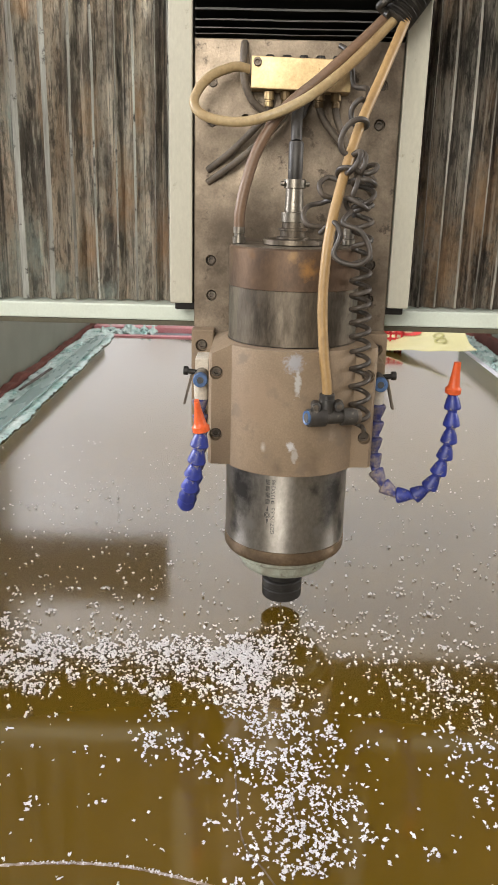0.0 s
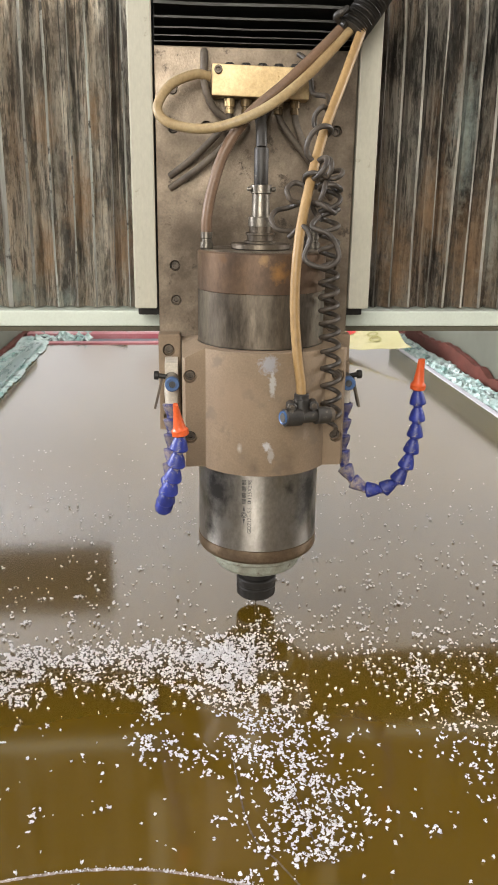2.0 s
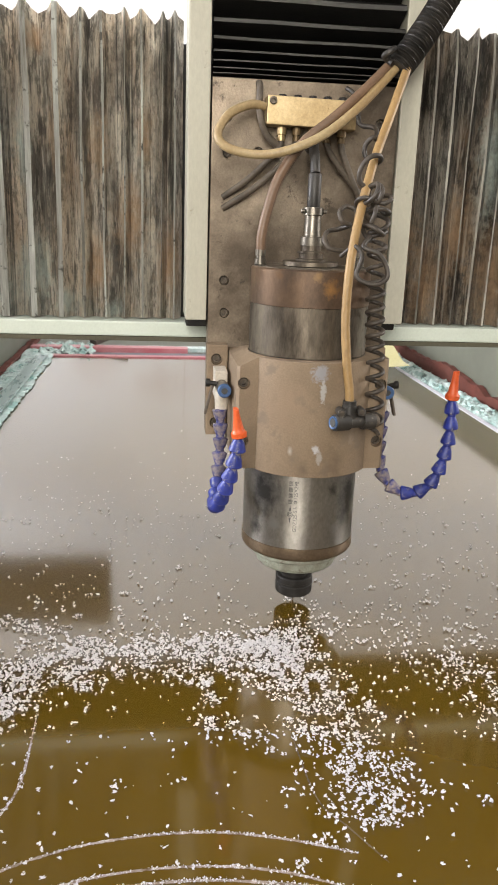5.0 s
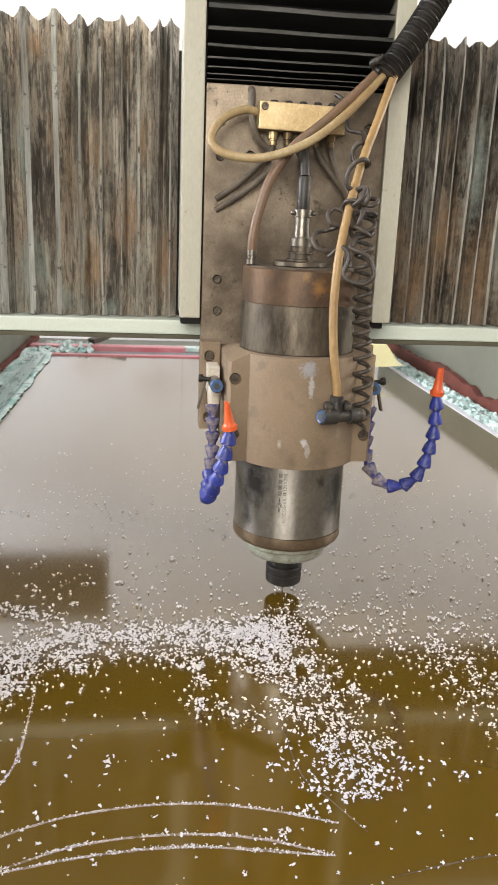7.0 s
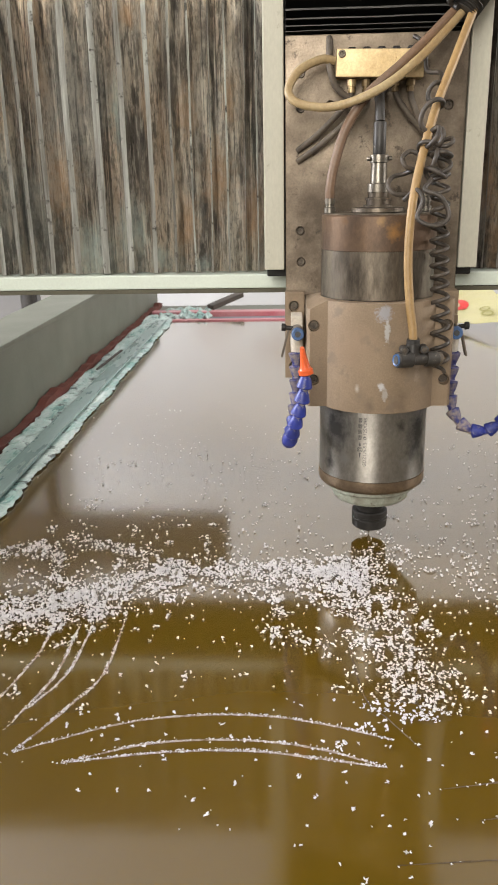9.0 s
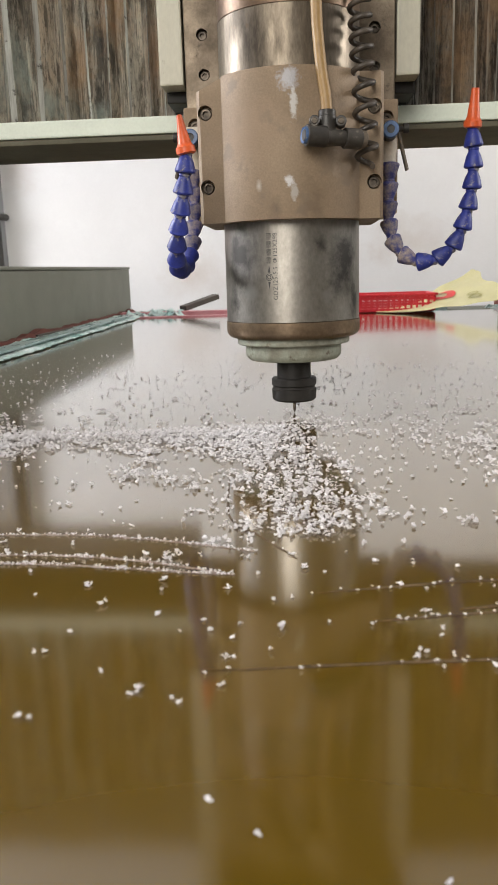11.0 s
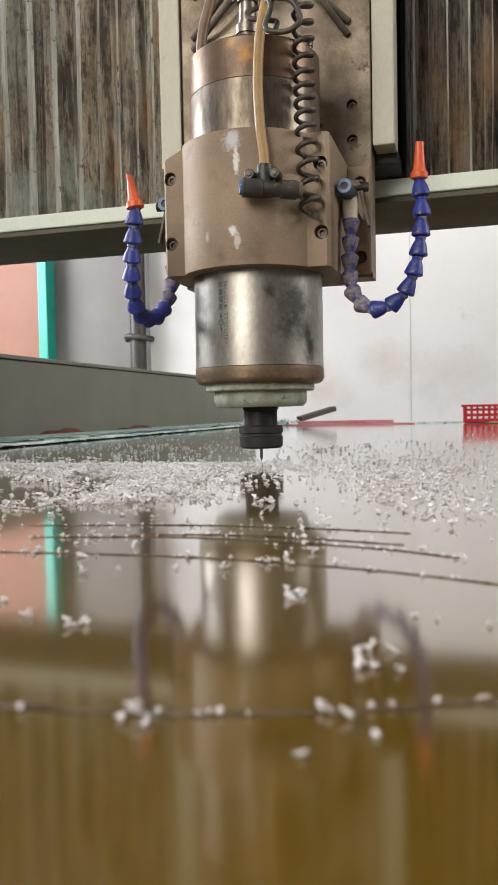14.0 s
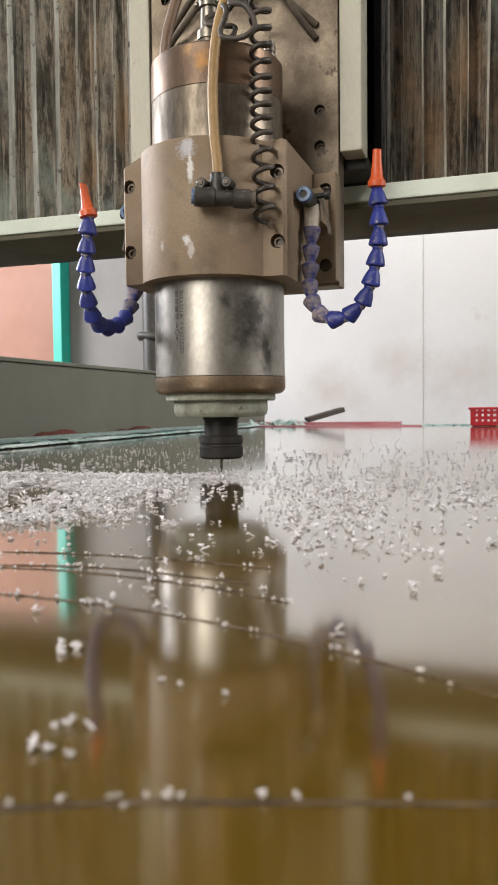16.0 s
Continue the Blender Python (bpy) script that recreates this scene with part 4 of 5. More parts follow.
def bellows(start, end, pitch, z0, z1, seed, mat, ridge, label, wide):
    """An upright folded cloth cover: pleats of uneven width with paler ridges, limp along the upper edge."""
    rnd = random.Random(seed)
    ob = thing("bellows", label, "bellows", "bellows along the gantry", at=(start, 0.23, z0))
    sgn = 1 if end > start else -1
    lv = [0, 0.03, 0.12, 0.25, 0.4, 0.55, 0.7, 0.8, 0.88, 0.94, 0.975, 1.0]
    x, k, prev = 0.0, 0, None
    while x < abs(end - start):
        step = pitch * rnd.uniform(0.6, 1.4)
        drop, dip = rnd.uniform(0, 0.007), rnd.uniform(0.006, 0.018)
        lean = rnd.uniform(-1, 1) * 0.0025
        # across one pleat: valley, shoulder, ridge, ridge, shoulder, next valley; packed beside the carriage, open further out
        far = min(1, max(0, (x - 0.09) / 0.07))
        half, deep = 0.045 + wide * far, 0.75 + 0.55 * far
        step *= 0.85 + 0.2 * far
        cols = [(0.0, 0.004, dip), (0.31 - half, -0.005 * deep, dip * 0.5), (0.47 - half, -0.0120 * deep, drop), (0.47 + half, -0.0130 * deep, drop), (0.66 + half, -0.004 * deep, dip * 0.6), (1.0, 0.004, dip)]
        bm = bmesh.new()
        rows = []
        for c, (f, y, d) in enumerate(cols):
            row = []
            if c == 0 and prev:
                row = [bm.verts.new(p) for p in prev]
            else:
                for h in lv:
                    wob = 0.0018 * noise.noise((k * 3.3 + f * 2, h * 2, seed))
                    yy = y + 0.003 * noise.noise((k * 1.7 + f, h * 2.6, seed + 9)) + (0.009 * max(0, h - 0.9) / 0.1 if 0 < c < 5 else 0)
                    row.append(bm.verts.new((sgn * (x + f * step) + (lean * h if 0 < c < 5 else 0) + wob, yy, (z1 - d - z0) * h)))
            rows.append(row)
        prev = [v.co.copy() for v in rows[-1]]
        for c, (a, b) in enumerate(zip(rows, rows[1:])):
            for i in range(len(lv) - 1):
                q = bm.faces.new((a[i], b[i], b[i + 1], a[i + 1]))
                q.material_index = 1 if c == 2 else 0
        bmesh.ops.solidify(bm, geom=bm.faces[:], thickness=0.001)
        bmesh.ops.recalc_face_normals(bm, faces=bm.faces[:])
        pleat = part("pleat", bm, mat, ob)
        pleat.data.materials.append(ridge)
        x += step
        k += 1
    return ob


bellows(-0.132, GX0 + 0.03, 0.028, 0.3105, 0.669, 4, BELLOWS, HEM, "dusty grey and brown pleated way cover with pale streaks", 0.06)
bellows(0.130, GX1 - 0.03, 0.027, 0.3105, 0.672, 9, BELLOWS_DARK, RIDGE_DARK, "sooty black and brown pleated way cover with pale ridges", 0.025)

# ---- carriage, its guards and upper bellows ----
carriage = thing("carriage", "cream painted spindle carriage with two guard rails", "carriage")
part("back_plate", box(-0.128, 0.128, 0.150, 0.199, 0.311, 0.98, 0.002), BLACK_OXIDE, carriage, "black carriage back plate")
for x0, x1 in ((-0.130, -0.1058), (0.1052, 0.128)):
    part("guard_rail", box(x0, x1, 0.120, 0.1985, 0.322, 0.98, 0.0018), CREAM, carriage)


def upper_bellows():
    """The cover above the plate: level pleats, packed below and open above."""
    ob = thing("bellows", "glossy black pleated cover above the spindle plate", "bellows", at=(0, 0.13, 0.5835))
    xs = [-0.1035 + 0.207 * i / 14 for i in range(15)]
    z, k, pitch = 0.0, 0, 0.0045
    while z < 0.38:
        cols = [(0.0, 0.016), (0.42, -0.008), (0.47, -0.0105), (0.66, -0.0105), (0.72, -0.008), (1.0, 0.016)]
        bm = bmesh.new()
        rows = [[bm.verts.new((x, y + 0.0015 * noise.noise((x * 9, k, 2)), z + f * pitch + 0.0012 * noise.noise((x * 11, k * 2, 5)) * (0.2 if f in (0, 1) else 1))) for x in xs] for f, y in cols]
        for c, (a, b) in enumerate(zip(rows, rows[1:])):
            for i in range(14):
                q = bm.faces.new((a[i], a[i + 1], b[i + 1], b[i]))
                q.material_index = 1 if c == 2 else 0
        bmesh.ops.solidify(bm, geom=bm.faces[:], thickness=-0.0008)
        bmesh.ops.recalc_face_normals(bm, faces=bm.faces[:])
        pleat = part("pleat", bm, BELLOWS_BLACK, ob)
        pleat.data.materials.append(HEM_DARK)
        z += pitch
        pitch = min(0.025, pitch * 1.33)
        k += 1
    return ob


upper_bellows()

# ---- spindle plate ----
plate = thing("spindle_plate", "dusty steel spindle plate with socket screws", "mounting plate")
plate_body = part("plate", box(-0.104, 0.104, 0.122, 0.1475, 0.187, 0.5825, 0.0012), PLATE, plate)
holes = [(x, 0.122, z) for x, z in ((-0.086, 0.368), (-0.085, 0.331), (0.084, 0.367), (0.084, 0.331), (0.084, 0.543), (0.084, 0.506), (-0.086, 0.543), (-0.086, 0.506), (-0.052, 0.508))]
bored(plate_body, holes, 0.0057, 0.0075)
for p in holes:
    sunk_screw(p, 0.0045, plate, 0.0075)
for x0, x1, x in ((-0.105, -0.081, -0.094), (0.0812, 0.105, 0.094)):
    bar = part("side_bar", box(x0, x1, 0.1005, 0.1215, 0.190, 0.297, 0.0015), CAST, plate)
    holes = [(x, 0.1005, z) for z in (0.280, 0.205)]
    bored(bar, holes, 0.0066, 0.008)
    for p in holes:
        sunk_screw(p, 0.0052, plate, 0.008)

# ---- clamp block ----
AX, AY, R = 0.0, 0.047, 0.0632
clamp = thing("clamp_block", "sand coloured cast clamp block round the spindle", "clamp")


def clamp_body():
    """Flat ears with a round belly, bored for the spindle, drawn up from its plan."""
    outline = [(-0.080, 0.1215), (-0.080, 0.004), (-0.077, 0.0), (-0.0575, 0.0)]
    rr = 0.081
    a0, a1 = math.atan2(0.0 - AY, -0.0575), math.atan2(0.0 - AY, 0.0640)
    steps = 40
    for i in range(steps + 1):
        a = a0 + (a1 - a0) * i / steps
        outline.append((AX + rr * 0.915 * math.cos(a) * (1 + 0.0 * i) * (0.0745 / 0.0741), AY + rr * math.sin(a)))
    outline += [(0.0640, 0.0), (0.078, 0.0), (0.081, 0.004), (0.081, 0.1215)]
    bore = [(AX + (R + 0.0006) * math.cos(2 * math.pi * i / 72), AY + (R + 0.0006) * math.sin(2 * math.pi * i / 72)) for i in range(72)]
    bm = bmesh.new()
    levels = [(0.1805, 0.9965), (0.1822, 1.0), (0.2985, 1.0), (0.3005, 0.9965)]
    outer = [[bm.verts.new((x * s, AY + (y - AY) * s, z - (0.010 * min(1, max(0, (-x - 0.058) / 0.02)) if z > 0.29 else 0))) for x, y in outline] for z, s in levels]
    inner = [[bm.verts.new((x, y, z)) for x, y in bore] for z in (0.1805, 0.3005)]
    n = len(outline)
    for lo, hi in zip(outer, outer[1:]):
        for i in range(n):
            j = (i + 1) % n
            bm.faces.new((lo[i], lo[j], hi[j], hi[i]))
    for i in range(72):
        j = (i + 1) % 72
        bm.faces.new((inner[0][j], inner[0][i], inner[1][i], inner[1][j]))
    for o, q in ((outer[0], inner[0]), (outer[-1], inner[1])):
        es = [bm.edges.get((o[i], o[(i + 1) % n])) for i in range(n)] + [bm.edges.get((q[i], q[(i + 1) % 72])) for i in range(72)]
        bmesh.ops.triangle_fill(bm, use_beauty=True, use_dissolve=False, edges=es)
    bmesh.ops.recalc_face_normals(bm, faces=bm.faces[:])
    return bm


clamp_ob = part("body", clamp_body(), CAST, clamp, smooth=30)
holes = [(x, 0.0, z) for x in (-0.0725, 0.073) for z in (0.2725, 0.211)]
bored(clamp_ob, holes, 0.0064, 0.0085)
for p in holes:
    sunk_screw(p, 0.0050, clamp, 0.0085)


# ---- spindle ----
spindle = thing("spindle_motor", "brushed steel spindle motor with a rust stained top", "spindle motor")


def spun(name, profile, mat, label="", centre=(AX, AY), steps=72, smooth=35, parent=None):
    return part(name, lathe(profile, centre, steps), mat, parent or spindle, label, smooth)


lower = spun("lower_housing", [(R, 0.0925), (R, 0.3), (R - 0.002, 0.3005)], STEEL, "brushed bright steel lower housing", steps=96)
spun("bronze_ring", [(R - 0.004, 0.0765), (R - 0.001, 0.0785), (R + 0.0006, 0.0815), (R + 0.0006, 0.0918), (R - 0.001, 0.0924)], COPPER_RING, "tarnished bronze ring")
spun("flange", [(0.0530, 0.0695), (0.0540, 0.0705), (0.0540, 0.0764)], PALE_GREEN, "pale green end flange")
spun("end_cap", [(0.030, 0.0538), (0.0425, 0.0542), (0.0455, 0.0570), (0.0462, 0.0600), (0.0462, 0.0694)], PALE_GREEN, "pale green flaking end cap")
spun("shaft", [(0.0165, 0.034), (0.0165, 0.0505), (0.0178, 0.0515), (0.0178, 0.0537)], BLACK_OXIDE, "dark spindle shaft", steps=48)
spun("collet_nut", [(0.012, 0.0128), (0.0192, 0.0130), (0.0214, 0.0150), (0.0218, 0.0245), (0.0206, 0.0255), (0.0206, 0.0275), (0.0218, 0.0285), (0.0218, 0.0345), (0.0208, 0.0356), (0.0165, 0.0358)], BLACK_OXIDE, "black collet nut", steps=48)
spun("cutter", [(0.0002, 0.0002), (0.0016, 0.0040), (0.0016, 0.0127)], STEEL_DARK, "thin pointed cutter", steps=16)
spun("upper_housing", [(R, 0.3012), (R, 0.3520)], STEEL_DARK, "stained steel upper housing", steps=96)
spun("rust_band", [(R, 0.3522), (R + 0.0003, 0.3526), (R + 0.0003, 0.3880), (R - 0.0012, 0.3895), (R - 0.002, 0.3897)], RUST_BAND, "rust stained top band", steps=96)
spun("top_plate", [(R - 0.0022, 0.3897), (R - 0.003, 0.3906), (0.030, 0.3906)], STEEL_DARK, "dusty steel top plate")
spun("cap_disc", [(0.028, 0.3908), (0.029, 0.3915), (0.029, 0.3955), (0.028, 0.3962), (0.017, 0.3962)], STEEL_DARK, "dark cap disc", centre=(-0.002, 0.042), steps=40)
CONN = (-0.003, 0.036)
spun("connector_base", [(0.0155, 0.3965), (0.0155, 0.3985), (0.0125, 0.3990), (0.0125, 0.4040), (0.0140, 0.4043), (0.0140, 0.4062), (0.0105, 0.4066), (0.0105, 0.4120)], STEEL_DARK, "dark connector base", centre=CONN, steps=32)
spun("connector", [(0.0118, 0.4122), (0.0118, 0.4205), (0.0088, 0.4212), (0.0082, 0.4420)], NICKEL, "nickel plated round power connector", centre=CONN, steps=8 * 4)
spun("clamp_ring", [(0.0088, 0.4422), (0.0102, 0.4426), (0.0102, 0.4500), (0.0088, 0.4504)], NICKEL, "clamp ring with screws", centre=CONN, steps=28)
for s in (-1, 1):
    part("clamp_screw", rod((CONN[0] + s * 0.0095, CONN[1] - 0.004, 0.4462), (CONN[0] + s * 0.0135, CONN[1] - 0.004, 0.4462), 0.0022, 12), NICKEL, spindle, smooth=40)
spun("cable_boot", [(0.0064, 0.4505), (0.0068, 0.4520), (0.0068, 0.4820), (0.0058, 0.4835)], BLACK_RUBBER, "black rubber cable boot", centre=CONN, steps=24)
for x, y in ((-0.0545, 0.047), (0.052, 0.052)):
    spun("hose_barb", [(0.0052, 0.3907), (0.0062, 0.3912), (0.0062, 0.3965), (0.0048, 0.3970), (0.0048, 0.3998), (0.0056, 0.4002), (0.0056, 0.4060), (0.0046, 0.4065), (0.0046, 0.4100)], NICKEL, "nickel hose fitting", centre=(x, y), steps=20)


def engraving():
    """Engraved letters and plain bars, read upwards, wrapped on the lower housing."""
    def wrap(me, x_mid, z0, name, label):
        for v in me.vertices:
            along_, across = v.co.x, v.co.y
            ang = (x_mid - across) / R
            rr = R + 0.00025
            v.co = Vector((AX + rr * math.sin(ang), AY - rr * math.cos(ang), z0 + along_))
        me.materials.clear()
        me.materials.append(INK)
        ob = new(name, me)
        ob.parent = lower
        tagged(ob, label)

    for text, x_mid, z0, size in (("GDZ125-5.5  \u03a6125X298", -0.0125, 0.1125, 0.0056),):
        cu = bpy.data.curves.new("engraved_text", "FONT")
        cu.body, cu.size = text, size
        tmp = new("engraved_text", cu)
        bpy.context.view_layer.update()
        me = bpy.data.meshes.new_from_object(tmp.evaluated_get(bpy.context.evaluated_depsgraph_get()))
        bpy.data.objects.remove(tmp)
        wrap(me, x_mid, z0, "engraved_text", "engraved dark lettering")
    bm = bmesh.new()
    for k in range(4):
        x = 0.034 + k * 0.0068
        for q in range(6):
            box(x + q * 0.0009, x + q * 0.0009 + 0.0005, -0.0022, 0.0022, -0.0001, 0.0001, 0, bm)
    me = bpy.data.meshes.new("engraved_bars")
    bm.to_mesh(me)
    bm.free()
    wrap(me, -0.0200, 0.1105, "engraved_bars", "engraved dark bars")
    bm = bmesh.new()
    for r0, r1 in ((0.0026, 0.0032), (0.0012, 0.0019)):
        pts = [[bm.verts.new((r * math.cos(a) + 0.022, r * math.sin(a), 0)) for r in (r0, r1)] for a in (2 * math.pi * i / 28 for i in range(28))]
        for i in range(28):
            p, q = pts[i], pts[(i + 1) % 28]
            bm.faces.new((p[0], q[0], q[1], p[1]))
    for s in (-1, 1):
        vs = [bm.verts.new((0.022 + s * 0.0040, y, 0)) for y in (-0.0012, 0.0012)] + [bm.verts.new((0.022 + s * 0.0105, 0, 0))]
        bm.faces.new(vs)
    me = bpy.data.meshes.new("engraved_mark")
    bm.to_mesh(me)
    bm.free()
    wrap(me, -0.0200, 0.1105, "engraved_mark", "engraved round mark")


engraving()

# ---- brass manifold and its tubes ----
manifold = thing("lubricator_block", "worn brass lubricator block with grey tubes", "manifold", at=(0.001, 0.108, 0.548))
bm = box(-0.048, 0.049, -0.013, 0.013, -0.0145, 0.0145, 0.001)
bm.transform(pose(0, 0, 0, 0, 1.2, 0))
part("block", bm, BRASS, manifold)
sunk_screw((-0.042, -0.0132, 0.010), 0.0040, manifold)
for k in range(5):
    x = -0.030 + k * 0.0165
    part("plug", lathe([(0.0046, 0.0142), (0.0046, 0.0172), (0.0038, 0.0185), (0.0015, 0.0188)], (x, 0.002), 12), BLACK_OXIDE, manifold)
    part("nut", lathe([(0.0036, -0.0290), (0.0044, -0.0285), (0.0044, -0.0245), (0.0036, -0.0240), (0.0036, -0.0225), (0.0052, -0.0222), (0.0052, -0.0147)], (x, -0.001), 12), BRASS if k == 0 else DULL_BRASS, manifold, "brass compression nut")


def hose(name, points, radius, mat, label, n=14, sides=16, category="hose", group=""):
    ob = thing(name, label, category, group, at=points[0])
    line = [p - Vector(points[0]) for p in spline(points, n)]
    part("tube", sweep(line, radius, sides), mat, ob, smooth=60)
    return ob


T = "lubricant tubes behind the spindle"
hose("lubricant_tube", [(-0.029, 0.107, 0.520), (-0.034, 0.104, 0.508), (-0.062, 0.108, 0.480), (-0.090, 0.121, 0.459)], 0.0034, GREY_TUBE, "dusty grey lubricant tube bent to the plate", group=T)
hose("lubricant_tube", [(-0.0125, 0.107, 0.520), (-0.017, 0.102, 0.506), (-0.055, 0.105, 0.471), (-0.090, 0.121, 0.447)], 0.0034, GREY_TUBE, "dusty grey lubricant tube bent to the plate", group=T)
hose("lubricant_tube", [(0.0205, 0.107, 0.520), (0.026, 0.104, 0.508), (0.052, 0.106, 0.478), (0.082, 0.121, 0.452)], 0.0034, GREY_TUBE, "dusty grey lubricant tube bent to the plate", group=T)
hose("lubricant_tube", [(0.037, 0.107, 0.520), (0.040, 0.102, 0.506), (0.058, 0.106, 0.470), (0.081, 0.121, 0.439)], 0.0034, GREY_TUBE, "dusty grey lubricant tube bent to the plate", group=T)
hose("lubricant_tube", [(-0.054, 0.121, 0.578), (-0.0545, 0.105, 0.572), (-0.054, 0.100, 0.545), (-0.046, 0.102, 0.525), (-0.030, 0.106, 0.512)], 0.0036, GREY_TUBE, "dusty grey lubricant tube bent to the plate", group=T)
hose("power_cable", [(CONN[0], CONN[1], 0.4830), (CONN[0], CONN[1] + 0.008, 0.500), (-0.001, 0.075, 0.520), (0.002, 0.100, 0.512), (0.012, 0.119, 0.535)], 0.0052, BLACK_RUBBER, "black power cable above the spindle", category="cable")
hose("air_hose", [(-0.049, 0.100, 0.552), (-0.064, 0.096, 0.553), (-0.088, 0.084, 0.541), (-0.1005, 0.074, 0.520), (-0.090, 0.064, 0.506), (-0.060, 0.052, 0.500), (-0.030, 0.044, 0.505), (0.005, 0.045, 0.521), (0.040, 0.058, 0.548), (0.075, 0.075, 0.583), (0.094, 0.082, 0.604)], 0.0046, PALE_HOSE, "milky yellow hose looped before the plate", n=12)
part("ferrule", rod((-0.0485, 0.100, 0.552), (-0.058, 0.098, 0.5525), 0.0066), GREY_TUBE, manifold, "dusty tube ferrule", smooth=40)
hose("coolant_hose", [(-0.0545, 0.047, 0.404), (-0.054, 0.047, 0.420), (-0.049, 0.049, 0.445), (-0.037, 0.053, 0.480), (-0.014, 0.056, 0.513), (0.022, 0.060, 0.543), (0.060, 0.073, 0.578), (0.088, 0.085, 0.606)], 0.0053, BROWN_HOSE, "brown coolant hose from the spindle top", n=12)
hose("coolant_hose", [(0.031, -0.0375, 0.262), (0.030, -0.036, 0.275), (0.0265, -0.033, 0.300), (0.0235, -0.027, 0.345), (0.026, -0.020, 0.395), (0.035, -0.006, 0.440), (0.052, 0.018, 0.495), (0.074, 0.046, 0.545), (0.096, 0.074, 0.595)], 0.0046, YELLOW_HOSE, "yellowed hose from the air fitting upwards", n=12)


def conduit():
    """A ribbed black sleeve that gathers the hoses."""
    ob = thing("cable_conduit", "ribbed black conduit gathering the hoses", "conduit", at=(0.086, 0.078, 0.592))
    line = spline([(0, 0, 0), (0.022, 0.004, 0.030), (0.050, 0.010, 0.075), (0.085, 0.022, 0.140), (0.115, 0.05, 0.230), (0.12, 0.09, 0.34)], 80)
    n = len(line) - 1
    part("sleeve", sweep(line, lambda t: 0.0135 + 0.0016 * math.sin(t * n / 5.6 * 2 * math.pi), 20), BLACK_RUBBER, ob, smooth=70)
    knot = [(0.0 - 0.011 + 0.004 * math.cos(a) * k, -0.006 + 0.004 * math.sin(a), 0.004 + 0.0035 * i) for i, (a, k) in enumerate(((0, 1), (1.6, 1), (3.1, 1.4), (4.6, 1), (6.2, 1.2)))]
    part("cable_tie", sweep(spline(knot, 8), 0.0034, 10), BLACK_RUBBER, ob, smooth=60)
    return ob


conduit()


def spiral_cable():
    """A coiled cord, straight beside the spindle and tangled above it."""
    ob = thing("spiral_cable", "dusty black spiral cord, tangled above the spindle", "spiral cable", at=(0.067, -0.007, 0.222))
    o = Vector((0.067, -0.007, 0.222))
    line = []
    base = spline([(0.066, -0.013, 0.222), (0.062, -0.008, 0.30), (0.0595, -0.001, 0.36), (0.058, 0.004, 0.430)], 20)
    turns, n = 14, 14 * 16
    for i in range(n):
        t = i / n
        p = base[min(len(base) - 1, int(t * (len(base) - 1)))].lerp(base[min(len(base) - 1, int(t * (len(base) - 1)) + 1)], (t * (len(base) - 1)) % 1)
        a = 2 * math.pi * turns * t ** 1.0
        r = 0.0084 * min(1, 0.5 + t * 14)
        line.append(p + Vector((r * math.cos(a), r * math.sin(a), 0)) - o)
    part("coil", sweep(line, 0.0023, 10), COIL, ob, smooth=60)

    def coiled(guide, radius, turns, seed, start=0.0):
        """Uneven loops round a guide line."""
        axis, rnd = spline(guide, 24), random.Random(seed)
        out, last = [], len(axis) - 1
        for i in range(int(turns * 14) + 1):
            t = i / int(turns * 14)
            q = t * last
            p = axis[int(q)].lerp(axis[min(last, int(q) + 1)], q % 1)
            d = (axis[min(last, int(q) + 1)] - axis[max(0, int(q) - 1)]).normalized()
            u = d.cross(Vector((0, 1, 0.2))).normalized()
            v = d.cross(u)
            a = start + 2 * math.pi * turns * (t + 0.03 * math.sin(9 * t + seed))
            r = radius * (1 + 0.25 * noise.noise((t * 5, seed, 0)))
            out.append(p + u * r * math.cos(a) + v * r * math.sin(a) - o)
        return out

    knot = coiled([(0.058, 0.004, 0.428), (0.057, 0.000, 0.446), (0.061, 0.002, 0.456), (0.050, 0.000, 0.464), (0.042, -0.002, 0.450), (0.054, -0.004, 0.436), (0.046, -0.006, 0.424)], 0.0095, 7, 3)
    part("tangle", sweep(spline(knot, 2), 0.0023, 10), COIL, ob, smooth=60)
    hook = [(0.046, -0.012, 0.424), (0.038, -0.022, 0.414), (0.052, -0.026, 0.408), (0.060, -0.026, 0.398), (0.062, -0.028, 0.386), (0.052, -0.030, 0.379), (0.038, -0.029, 0.381), (0.031, -0.027, 0.388), (0.036, -0.025, 0.404), (0.030, -0.018, 0.414), (0.020, -0.004, 0.404)]
    part("tangle", sweep([p - o for p in spline(hook, 14)], 0.0024, 10), COIL, ob, smooth=60)
    loops = [(0.031, -0.002, 0.392), (0.035, 0.000, 0.400), (0.032, 0.006, 0.407), (0.021, 0.004, 0.409), (0.009, 0.002, 0.411), (0.0045, 0.008, 0.4195), (0.010, 0.018, 0.427), (0.022, 0.020, 0.430), (0.030, 0.010, 0.434), (0.021, 0.002, 0.437), (0.018, 0.006, 0.446), (0.026, 0.014, 0.452), (0.035, 0.012, 0.449), (0.036, 0.006, 0.440)]
    part("tangle", sweep([p - o for p in spline(loops, 14)], 0.0024, 10), COIL, ob, smooth=60)
    up = coiled([(0.050, -0.002, 0.460), (0.042, -0.004, 0.474), (0.048, 0.012, 0.496), (0.058, 0.034, 0.512)], 0.0095, 2, 5)
    rest = [(0.060, 0.044, 0.520), (0.062, 0.060, 0.532), (0.052, 0.085, 0.537), (0.050, 0.092, 0.552), (0.044, 0.090, 0.568), (0.038, 0.098, 0.574)]
